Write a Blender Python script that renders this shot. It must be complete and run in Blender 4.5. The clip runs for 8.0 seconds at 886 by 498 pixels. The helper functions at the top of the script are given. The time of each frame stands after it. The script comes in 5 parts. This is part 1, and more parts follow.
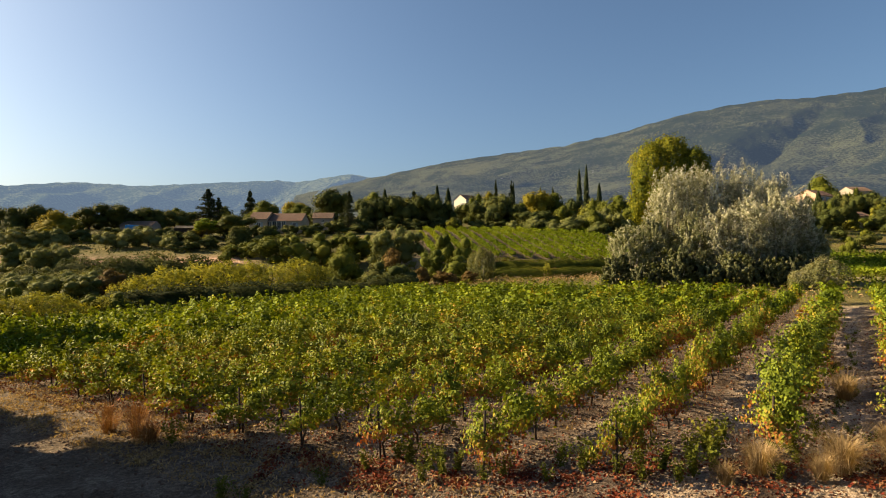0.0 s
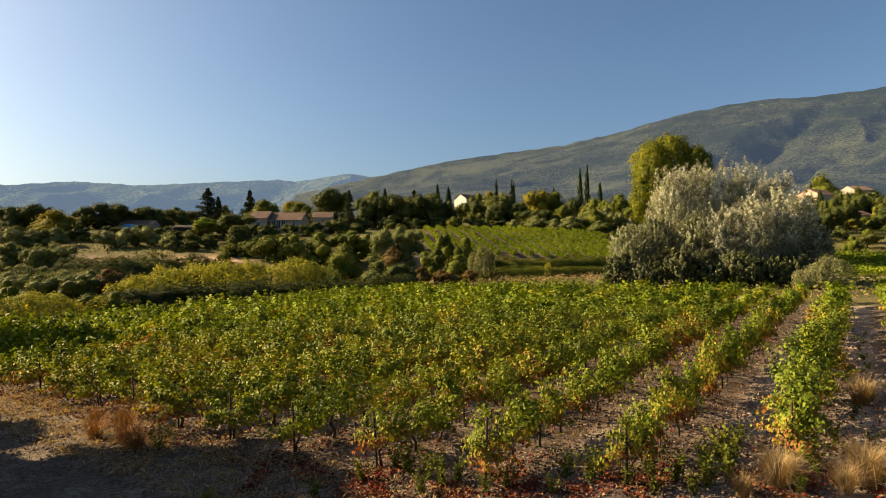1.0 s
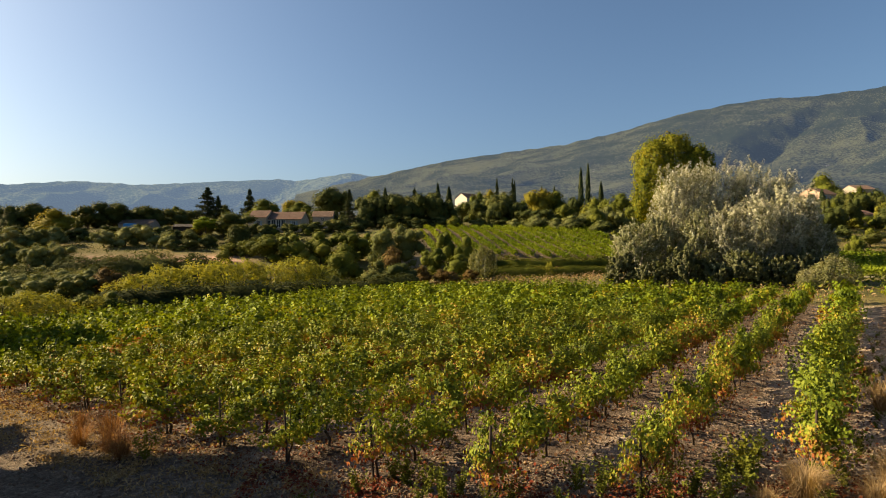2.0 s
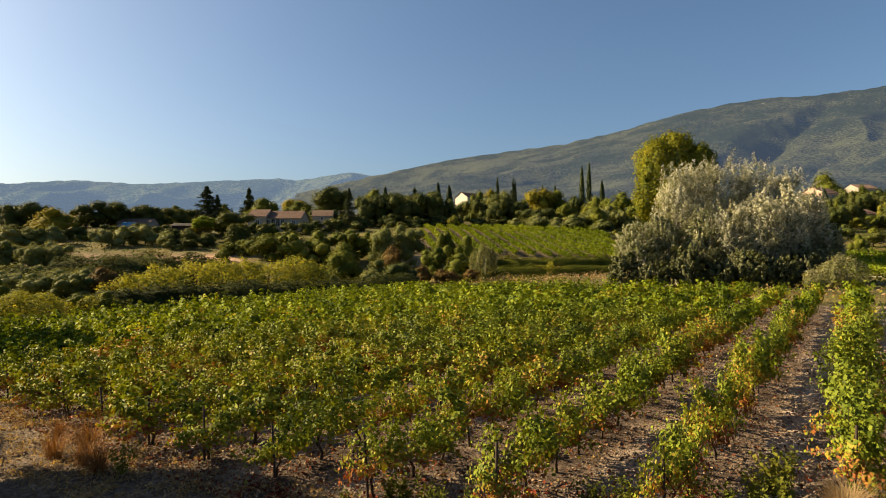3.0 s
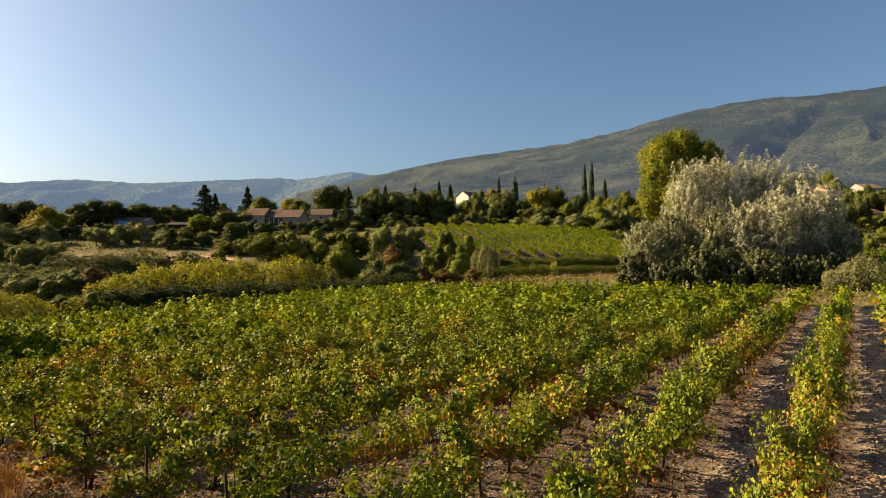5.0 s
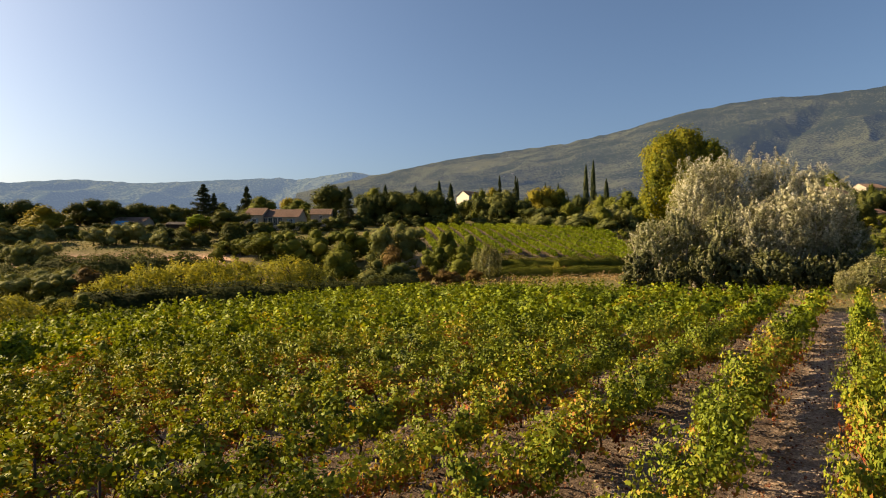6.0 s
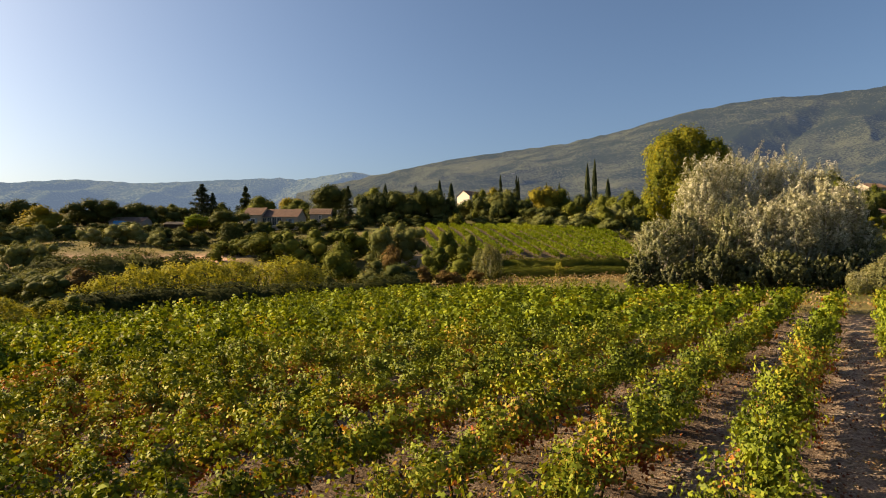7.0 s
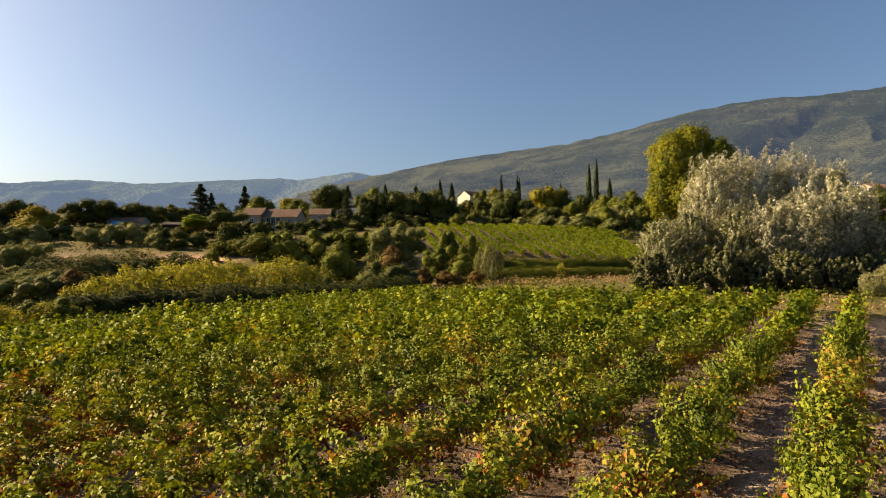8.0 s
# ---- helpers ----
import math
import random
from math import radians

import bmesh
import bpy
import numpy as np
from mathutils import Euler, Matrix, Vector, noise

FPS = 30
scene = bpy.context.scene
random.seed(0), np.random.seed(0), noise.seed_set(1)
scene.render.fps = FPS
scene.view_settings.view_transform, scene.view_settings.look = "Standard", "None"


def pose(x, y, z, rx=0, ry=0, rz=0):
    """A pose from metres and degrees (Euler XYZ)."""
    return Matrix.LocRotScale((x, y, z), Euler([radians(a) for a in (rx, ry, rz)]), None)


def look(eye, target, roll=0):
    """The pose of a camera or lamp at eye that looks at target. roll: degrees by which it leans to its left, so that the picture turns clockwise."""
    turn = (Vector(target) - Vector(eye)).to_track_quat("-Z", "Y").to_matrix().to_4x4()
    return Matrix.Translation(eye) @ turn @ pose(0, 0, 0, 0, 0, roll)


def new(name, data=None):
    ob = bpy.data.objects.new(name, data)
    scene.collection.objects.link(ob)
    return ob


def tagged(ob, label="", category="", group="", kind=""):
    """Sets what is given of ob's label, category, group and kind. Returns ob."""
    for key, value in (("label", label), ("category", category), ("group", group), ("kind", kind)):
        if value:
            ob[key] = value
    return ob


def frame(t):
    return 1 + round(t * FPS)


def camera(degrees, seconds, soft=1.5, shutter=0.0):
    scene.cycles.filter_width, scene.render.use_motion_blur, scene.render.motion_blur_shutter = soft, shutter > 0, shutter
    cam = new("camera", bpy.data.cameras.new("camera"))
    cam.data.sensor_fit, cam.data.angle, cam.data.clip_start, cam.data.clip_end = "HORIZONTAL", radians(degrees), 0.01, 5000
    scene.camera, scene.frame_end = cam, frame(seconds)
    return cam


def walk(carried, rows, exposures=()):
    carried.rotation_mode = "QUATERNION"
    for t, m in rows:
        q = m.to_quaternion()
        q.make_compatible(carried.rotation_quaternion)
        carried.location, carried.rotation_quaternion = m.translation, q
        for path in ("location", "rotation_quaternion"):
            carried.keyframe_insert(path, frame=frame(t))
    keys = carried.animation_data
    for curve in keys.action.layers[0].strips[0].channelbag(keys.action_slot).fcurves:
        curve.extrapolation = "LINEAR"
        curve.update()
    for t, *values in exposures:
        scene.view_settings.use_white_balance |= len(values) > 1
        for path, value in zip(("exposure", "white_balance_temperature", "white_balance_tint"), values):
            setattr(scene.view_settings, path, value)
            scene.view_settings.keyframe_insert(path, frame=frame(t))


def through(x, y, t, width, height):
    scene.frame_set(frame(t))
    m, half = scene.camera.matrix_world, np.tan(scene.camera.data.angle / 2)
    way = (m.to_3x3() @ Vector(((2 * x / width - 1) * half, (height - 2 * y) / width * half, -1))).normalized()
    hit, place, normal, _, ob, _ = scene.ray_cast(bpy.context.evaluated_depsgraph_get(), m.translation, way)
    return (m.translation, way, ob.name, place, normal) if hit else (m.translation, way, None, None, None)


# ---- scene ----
# ---------------------------------------------------------------- camera
EYE, S = 4.45, 1.2
cam = camera(75.3, 8.0, soft=1.0)
ROWS = [
    (0.0, 0.0, 0.0, 0.0, 0.0, 0.0, 0.0),
    (0.5, 0.007, 0.254, -0.014, 0.015, -0.03, 0.002),
    (1.0, 0.012, 0.531, -0.025, 0.03, -0.061, 0.003),
    (1.5, 0.011, 0.81, -0.038, 0.058, -0.087, 0.002),
    (3.0, -0.007, 1.952, -0.074, 0.106, -0.172, -0.022),
    (3.5, -0.017, 2.456, -0.077, 0.125, -0.203, -0.038),
    (4.0, -0.028, 2.991, -0.084, 0.14, -0.214, -0.056),
    (4.5, -0.045, 3.56, -0.082, 0.15, -0.213, -0.073),
    (6.0, -0.15, 5.47, -0.082, 0.172, -0.213, -0.1),
    (6.5, -0.178, 6.09, -0.074, 0.189, -0.214, -0.102),
    (7.0, -0.191, 6.707, -0.066, 0.201, -0.209, -0.099),
    (7.5, -0.2, 7.342, -0.064, 0.219, -0.192, -0.099),
    (8.0, -0.21, 8.0, -0.056, 0.244, -0.168, -0.106),
]
walk(cam, [(t, pose(S * x, S * y, EYE + S * z, 90 + pitch, roll, yaw)) for t, x, y, z, yaw, pitch, roll in ROWS],
     exposures=[(0.0, 1.72, 6350, 3), (4.6, 1.72, 6350, 3), (5.9, 1.72, 6560, 8)])

# ---------------------------------------------------------------- light
SUN_AZ, SUN_EL = -76.0, 27.0            # degrees clockwise from the way ahead; height above the horizon
world = bpy.data.worlds.new("sky")
scene.world = world
world.use_nodes = True
wn = world.node_tree.nodes
sky = wn.new("ShaderNodeTexSky")
sky.sky_type = "NISHITA"
sky.sun_disc = False
sky.sun_elevation = radians(SUN_EL)
sky.sun_rotation = radians(SUN_AZ)
sky.altitude = 300
sky.air_density, sky.dust_density, sky.ozone_density = 0.88, 3.2, 3.0
world.node_tree.links.new(sky.outputs["Color"], wn["Background"].inputs["Color"])
wn["Background"].inputs["Strength"].default_value = 0.041

sun = new("sun", bpy.data.lights.new("sun", "SUN"))
sun.data.energy, sun.data.angle, sun.data.color = 5.0, radians(0.6), (1.0, 0.7, 0.38)
SUN_DIR = Vector((math.sin(radians(SUN_AZ)) * math.cos(radians(SUN_EL)), math.cos(radians(SUN_AZ)) * math.cos(radians(SUN_EL)), math.sin(radians(SUN_EL))))
sun.matrix_world = look((0, 0, 60), Vector((0, 0, 60)) - SUN_DIR)

# ---------------------------------------------------------------- materials
def ramp(nt, stops, fac, interp="LINEAR"):
    n = nt.nodes.new("ShaderNodeValToRGB")
    n.color_ramp.interpolation = interp
    el = n.color_ramp.elements
    while len(el) < len(stops):
        el.new(0.5)
    for e, (p, c) in zip(el, stops):
        e.position, e.color = p, (*c, 1)
    nt.links.new(fac, n.inputs["Fac"])
    return n.outputs["Color"]


def noise_tex(nt, scale, detail=4.0, rough=0.55, kind="Object", dist=0.0):
    tc = nt.nodes.new("ShaderNodeTexCoord")
    n = nt.nodes.new("ShaderNodeTexNoise")
    n.inputs["Scale"].default_value, n.inputs["Detail"].default_value = scale, detail
    n.inputs["Roughness"].default_value, n.inputs["Distortion"].default_value = rough, dist
    nt.links.new(tc.outputs[kind], n.inputs["Vector"])
    return n.outputs["Fac"]


def world_noise(nt, scale, detail=3.0):
    g = nt.nodes.new("ShaderNodeNewGeometry")
    n = nt.nodes.new("ShaderNodeTexNoise")
    n.inputs["Scale"].default_value, n.inputs["Detail"].default_value = scale, detail
    nt.links.new(g.outputs["Position"], n.inputs["Vector"])
    return n.outputs["Fac"]


def mixed(nt, fac, a, b, mode="MIX"):
    n = nt.nodes.new("ShaderNodeMix")
    n.data_type, n.blend_type = "RGBA", mode
    for sock, v in ((n.inputs[0], fac), (n.inputs[6], a), (n.inputs[7], b)):
        if isinstance(v, (int, float)):
            sock.default_value = v
        elif isinstance(v, tuple):
            sock.default_value = (*v, 1)
        else:
            nt.links.new(v, sock)
    return n.outputs[2]


def calc(nt, op, a, b=0.0, c=None):
    n = nt.nodes.new("ShaderNodeMath")
    n.operation = op
    for sock, v in zip(n.inputs, (a, b, c)):
        if v is None:
            continue
        if isinstance(v, (int, float)):
            sock.default_value = v
        else:
            nt.links.new(v, sock)
    return n.outputs[0]


def bump(nt, height, strength, distance):
    n = nt.nodes.new("ShaderNodeBump")
    n.inputs["Strength"].default_value, n.inputs["Distance"].default_value = strength, distance
    nt.links.new(height, n.inputs["Height"])
    return n.outputs["Normal"]


def material(name, rough=0.8, spec=0.3):
    m = bpy.data.materials.new(name)
    m.use_nodes = True
    p = m.node_tree.nodes["Principled BSDF"]
    p.inputs["Roughness"].default_value = rough
    p.inputs["Specular IOR Level"].default_value = spec
    return m, m.node_tree, p


def leaf_material(name, stops, patch=0.35, patch_scale=0.25, through=0.3, rough=0.75, spec=0.08, vary=0.25, aged=False):
    """Leaves: the colour differs from leaf to leaf and, in patches, from place to place; some light shines through."""
    m, nt, p = material(name, rough, spec)
    g = nt.nodes.new("ShaderNodeNewGeometry")
    oi = nt.nodes.new("ShaderNodeObjectInfo")
    big = world_noise(nt, patch_scale)
    one = calc(nt, "MULTIPLY_ADD", g.outputs["Random Per Island"], 1.0 - patch, 0.0)
    two = calc(nt, "MULTIPLY_ADD", calc(nt, "SUBTRACT", big, 0.5), 2.2 * patch, 0.5 * patch)
    three = calc(nt, "MULTIPLY_ADD", calc(nt, "SUBTRACT", oi.outputs["Random"], 0.5), vary, 0.0)
    fac = calc(nt, "ADD", calc(nt, "ADD", one, two), three)
    if aged:                                               # the oldest leaves, low on the plant, turn first
        age = nt.nodes.new("ShaderNodeAttribute")
        age.attribute_name = "age"
        fac = calc(nt, "ADD", fac, calc(nt, "MULTIPLY_ADD", age.outputs["Fac"], 0.42, -0.06))
    col = ramp(nt, [(a, tuple(0.8 * v for v in c)) for a, c in stops], fac)
    grain = noise_tex(nt, 30.0, 2.0)
    col = mixed(nt, calc(nt, "MULTIPLY", grain, 0.35), col, (0.02, 0.03, 0.01), "MIX")
    nt.links.new(col, p.inputs["Base Color"])
    tr = nt.nodes.new("ShaderNodeBsdfTranslucent")
    lit = mixed(nt, 1.0, col, (1.25, 1.1, 0.45), "MULTIPLY")
    nt.links.new(lit, tr.inputs["Color"])
    mix = nt.nodes.new("ShaderNodeMixShader")
    mix.inputs[0].default_value = through
    nt.links.new(p.outputs[0], mix.inputs[1])
    nt.links.new(tr.outputs[0], mix.inputs[2])
    nt.links.new(mix.outputs[0], nt.nodes["Material Output"].inputs["Surface"])
    return m


def bark_material(name, dark, light, scale=6.0):
    m, nt, p = material(name, 0.9, 0.2)
    n = noise_tex(nt, scale, 6.0, 0.65)
    nt.links.new(ramp(nt, [(0.3, dark), (0.7, light)], n), p.inputs["Base Color"])
    nt.links.new(bump(nt, n, 0.7, 0.02), p.inputs["Normal"])
    return m


VINE_STOPS = [(0.0, (0.02, 0.037, 0.006)), (0.3, (0.122, 0.17, 0.013)), (0.6, (0.265, 0.325, 0.026)), (0.73, (0.39, 0.305, 0.036)), (0.83, (0.39, 0.17, 0.042)), (0.95, (0.3, 0.075, 0.035))]
VINE = leaf_material("vine_leaf", VINE_STOPS, 0.58, 0.3, 0.2, 0.58, 0.12, 0.08, True)
VINE_SPRAY = leaf_material("vine_spray", [(a + 0.07 * (a > 0), (1.13 * c[0], 1.18 * c[1], c[2])) for a, c in VINE_STOPS], 0.68, 0.3, 0.3, 0.6, 0.1, 0.06, True)     # brightened, greener copy of VINE for the far rows; sprays differ less from one another
VINE_FAR = leaf_material("far_vine_leaf", [(0.0, (0.07, 0.125, 0.01)), (0.5, (0.18, 0.25, 0.015)), (1.0, (0.31, 0.36, 0.024))], 0.6, 0.06, 0.3)
SHRUB = leaf_material("willow_shrub_leaf", [(0.0, (0.08, 0.1, 0.035)), (0.5, (0.2, 0.215, 0.095)), (1.0, (0.45, 0.45, 0.28))], 0.5, 0.5, 0.4)
PLANE = leaf_material("plane_tree_leaf", [(0.0, (0.08, 0.115, 0.012)), (0.5, (0.23, 0.25, 0.022)), (1.0, (0.46, 0.4, 0.038))], 0.45, 0.25, 0.42)
DARK = leaf_material("dark_green_leaf", [(0.0, (0.031, 0.046, 0.013)), (0.6, (0.088, 0.107, 0.027)), (1.0, (0.178, 0.175, 0.044))], 0.78, 0.2, 0.2)
# very dark leaves that imitate the shadow strip below the yellow shrubs
SHADE_LEAF = leaf_material("shade_strip_leaf", [(0.0, (0.018, 0.028, 0.008)), (0.6, (0.052, 0.066, 0.016)), (1.0, (0.11, 0.115, 0.028))], 0.6, 0.2, 0.2)
CONIFER = leaf_material("conifer_needles", [(0.0, (0.026, 0.042, 0.018)), (0.7, (0.07, 0.092, 0.036)), (1.0, (0.125, 0.14, 0.055))], 0.3, 0.05, 0.1)
OLIVE = leaf_material("olive_leaf", [(0.0, (0.075, 0.098, 0.026)), (0.6, (0.2, 0.225, 0.075)), (1.0, (0.36, 0.365, 0.16))], 0.78, 0.2, 0.25)
GREEN = leaf_material("green_leaf", [(0.0, (0.06, 0.08, 0.01)), (0.6, (0.145, 0.165, 0.02)), (1.0, (0.26, 0.25, 0.034))], 0.78, 0.2, 0.2)
YELLOW = leaf_material("yellow_leaf", [(0.0, (0.17, 0.19, 0.027)), (0.5, (0.35, 0.365, 0.047)), (1.0, (0.58, 0.55, 0.09))], 0.8, 0.3, 0.35)
GOLD = leaf_material("golden_leaf", [(0.0, (0.11, 0.11, 0.013)), (0.5, (0.25, 0.225, 0.022)), (1.0, (0.39, 0.32, 0.032))], 0.7, 0.1, 0.25)
BROWN = leaf_material("russet_leaf", [(0.0, (0.09, 0.06, 0.02)), (0.6, (0.17, 0.11, 0.035)), (1.0, (0.25, 0.18, 0.06))], 0.55, 0.09, 0.25)
STRAW = leaf_material("dry_grass_blade", [(0.0, (0.24, 0.16, 0.08)), (0.6, (0.45, 0.33, 0.19)), (1.0, (0.64, 0.52, 0.34))], 0.3, 0.4, 0.3)
RUSSET = leaf_material("dry_dock_stem", [(0.0, (0.16, 0.07, 0.03)), (0.6, (0.34, 0.17, 0.07)), (1.0, (0.5, 0.3, 0.13))], 0.3, 0.4, 0.2)
LITTER = leaf_material("fallen_leaf", [(0.0, (0.05, 0.026, 0.016)), (0.35, (0.17, 0.05, 0.03)), (0.6, (0.29, 0.195, 0.125)), (1.0, (0.56, 0.47, 0.36))], 0.4, 0.7, 0.1)
RED_LITTER = leaf_material("red_fallen_leaf", [(0.0, (0.06, 0.02, 0.012)), (0.42, (0.2, 0.035, 0.022)), (0.7, (0.26, 0.11, 0.05)), (1.0, (0.46, 0.34, 0.2))], 0.5, 0.7, 0.1)
BARK = bark_material("bark", (0.03, 0.022, 0.015), (0.11, 0.085, 0.06))
PALE_BARK = bark_material("pale_bark", (0.12, 0.11, 0.09), (0.42, 0.4, 0.34), 3.0)
VINE_BARK = bark_material("vine_bark", (0.018, 0.012, 0.009), (0.07, 0.05, 0.035), 25.0)

# soil, stones, dry grass: one ground material, varied by the place
GROUND, nt, p = material("ground_soil", 0.95, 0.15)
fine = noise_tex(nt, 9.0, 8.0, 0.7)
mid = noise_tex(nt, 0.9, 6.0, 0.6)
wide = noise_tex(nt, 0.06, 5.0, 0.6)
soil = ramp(nt, [(0.36, (0.03, 0.02, 0.014)), (0.5, (0.094, 0.073, 0.062)), (0.66, (0.29, 0.238, 0.2))], calc(nt, "MULTIPLY_ADD", fine, 0.55, calc(nt, "MULTIPLY", mid, 0.45)))
grass = ramp(nt, [(0.32, (0.03, 0.04, 0.01)), (0.48, (0.075, 0.075, 0.02)), (0.62, (0.165, 0.135, 0.052))], calc(nt, "MULTIPLY_ADD", fine, 0.45, calc(nt, "MULTIPLY", wide, 0.6)))
att = nt.nodes.new("ShaderNodeAttribute")
att.attribute_name = "meadow"
fac = calc(nt, "MULTIPLY", att.outputs["Fac"], ramp(nt, [(0.3, (0.8, 0.8, 0.8)), (0.6, (1, 1, 1))], mid))
# pale wheel tracks; sunlit strips between the rows are painted into this paleness
track_light = nt.nodes.new("ShaderNodeAttribute")
track_light.attribute_name = "sunlit_track"
pale = ramp(nt, [(0.36, (0.16, 0.115, 0.088)), (0.48, (0.46, 0.37, 0.3)), (0.62, (0.76, 0.66, 0.56))], calc(nt, "MULTIPLY_ADD", fine, 0.6, calc(nt, "MULTIPLY", mid, 0.4)))
soil = mixed(nt, track_light.outputs["Fac"], soil, pale)
sandy = nt.nodes.new("ShaderNodeAttribute")
sandy.attribute_name = "sand"
sand = ramp(nt, [(0.3, (0.34, 0.215, 0.16)), (0.7, (0.62, 0.42, 0.32))], calc(nt, "MULTIPLY_ADD", fine, 0.5, calc(nt, "MULTIPLY", mid, 0.5)))
grit = ramp(nt, [(0.35, (0.45, 0.43, 0.4)), (0.5, (0.9, 0.88, 0.86)), (0.68, (1.4, 1.38, 1.35))], noise_tex(nt, 38.0, 4.0, 0.65))
soil = mixed(nt, 1.0, soil, grit, "MULTIPLY")
nt.links.new(mixed(nt, sandy.outputs["Fac"], mixed(nt, fac, soil, grass), sand), p.inputs["Base Color"])
nt.links.new(bump(nt, calc(nt, "ADD", fine, calc(nt, "MULTIPLY", mid, 0.5)), 1.0, 0.16), p.inputs["Normal"])


def hill_material(name, wood, scrub, rock, tree, rocky, haze_glow, haze_col):
    """A far wooded slope: dark tree crowns, paler scrub and bare rock, with a blue glow added for the haze of the air
    between.
    """
    m, nt, p = material(name, 1.0, 0.0)
    dots = noise_tex(nt, 1.0 / tree, 3.0, 0.7)
    patch = noise_tex(nt, 1.0 / 160.0, 7.0, 0.62)
    broad = noise_tex(nt, 1.0 / 700.0, 4.0, 0.5)
    bare = noise_tex(nt, 1.0 / 34.0, 8.0, 0.75)
    cover = calc(nt, "ADD", calc(nt, "MULTIPLY", dots, 0.75), calc(nt, "MULTIPLY_ADD", patch, 0.5, calc(nt, "MULTIPLY", broad, 0.35)))
    col = mixed(nt, ramp(nt, [(0.73, (0, 0, 0)), (0.82, (1, 1, 1))], cover), scrub, wood)
    stone = calc(nt, "MULTIPLY_ADD", bare, 0.8, calc(nt, "MULTIPLY", patch, -0.25))
    col = mixed(nt, ramp(nt, [(rocky, (0, 0, 0)), (rocky + 0.05, (1, 1, 1))], stone), col, rock)
    nt.links.new(col, p.inputs["Base Color"])
    nt.links.new(bump(nt, calc(nt, "ADD", dots, calc(nt, "MULTIPLY", bare, 0.8)), 1.0, tree * 1.6), p.inputs["Normal"])
    # faint blue emission painted on as haze
    p.inputs["Emission Color"].default_value = (*haze_col, 1)
    p.inputs["Emission Strength"].default_value = haze_glow
    return m


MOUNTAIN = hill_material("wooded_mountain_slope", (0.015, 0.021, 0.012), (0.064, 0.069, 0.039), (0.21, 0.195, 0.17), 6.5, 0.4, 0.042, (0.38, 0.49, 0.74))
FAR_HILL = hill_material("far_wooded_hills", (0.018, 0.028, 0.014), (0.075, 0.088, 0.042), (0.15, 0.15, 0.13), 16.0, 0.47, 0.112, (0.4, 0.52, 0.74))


def plaster(name, col, dirt=0.25, scale=1.2):
    m, nt, p = material(name, 0.85, 0.2)
    n = noise_tex(nt, scale, 6.0, 0.65)
    f = noise_tex(nt, 40.0, 3.0)
    col = tuple(0.82 * c for c in col)
    dark = tuple(c * (1 - dirt) for c in col)
    nt.links.new(ramp(nt, [(0.3, dark), (0.65, col)], n), p.inputs["Base Color"])
    nt.links.new(bump(nt, f, 0.4, 0.01), p.inputs["Normal"])
    return m


ROOF = plaster("clay_roof_tile", (0.19, 0.125, 0.1), 0.45, 1.6)
OLD_ROOF = plaster("weathered_roof_tile", (0.2, 0.14, 0.11), 0.45, 1.6)
CREAM = plaster("cream_plaster", (0.42, 0.35, 0.26))
WHITE = plaster("white_plaster", (0.62, 0.58, 0.51), 0.15)
GREY_WALL = plaster("grey_plaster", (0.36, 0.33, 0.29))
PINK = plaster("pink_plaster", (0.66, 0.46, 0.35))
STONE = plaster("dry_stone", (0.42, 0.36, 0.28), 0.45, 3.0)
TIMBER = plaster("dark_timber", (0.06, 0.045, 0.035), 0.4, 4.0)
FRAME = plaster("painted_window_frame", (0.72, 0.72, 0.70), 0.15, 3.0)
SHUTTER = plaster("blue_grey_shutter", (0.28, 0.34, 0.38), 0.3, 3.0)
TARP = plaster("blue_tarpaulin", (0.06, 0.28, 0.66), 0.25, 2.0)
GREY_ROOF = plaster("grey_felt_roof", (0.11, 0.1, 0.095), 0.3, 1.6)
EARTH = plaster("dry_earth", (0.29, 0.235, 0.185), 0.5, 6.0)
CLOD = plaster("reddish_clod", (0.2, 0.135, 0.095), 0.5, 6.0)
ROAD = plaster("pale_road_gravel", (0.42, 0.38, 0.32), 0.3, 0.8)
GLASS, nt, p = material("window_glass", 0.08, 0.6)
nt.links.new(ramp(nt, [(0.3, (0.015, 0.02, 0.025)), (0.8, (0.05, 0.06, 0.07))], noise_tex(nt, 2.0)), p.inputs["Base Color"])


# ---------------------------------------------------------------- mesh helpers
def mesh_of(name, verts, faces, mat, smooth=False, normals=None):
    """A mesh from an array of corners and an array of faces that all have the same number of corners; normals, one a corner, where given."""
    verts, faces = np.asarray(verts, "f4").reshape(-1, 3), np.asarray(faces, "i4")
    k = faces.shape[1]
    me = bpy.data.meshes.new(name)
    me.vertices.add(len(verts))
    me.vertices.foreach_set("co", verts.ravel())
    me.loops.add(faces.size)
    me.loops.foreach_set("vertex_index", faces.ravel())
    me.polygons.add(len(faces))
    me.polygons.foreach_set("loop_start", np.arange(0, faces.size, k, dtype="i4"))
    if smooth or normals is not None:
        me.polygons.foreach_set("use_smooth", np.ones(len(faces), bool))
    me.materials.append(mat)
    me.update(calc_edges=True)
    if normals is not None:
        me.normals_split_custom_set_from_vertices(np.asarray(normals, "f4").tolist())
    return me


def aged(me, verts):
    """Marks how old each leaf of a vine is: the lower, the older."""
    me.attributes.new("age", "FLOAT", "POINT").data.foreach_set("value", np.clip((1.0 - verts[:, 2]) / 0.65, 0, 1).astype("f4"))
    return me


def part_mesh(name, me, parent, label=""):
    ob = new(name, me)
    ob.parent = parent
    return tagged(ob, label) if label else ob


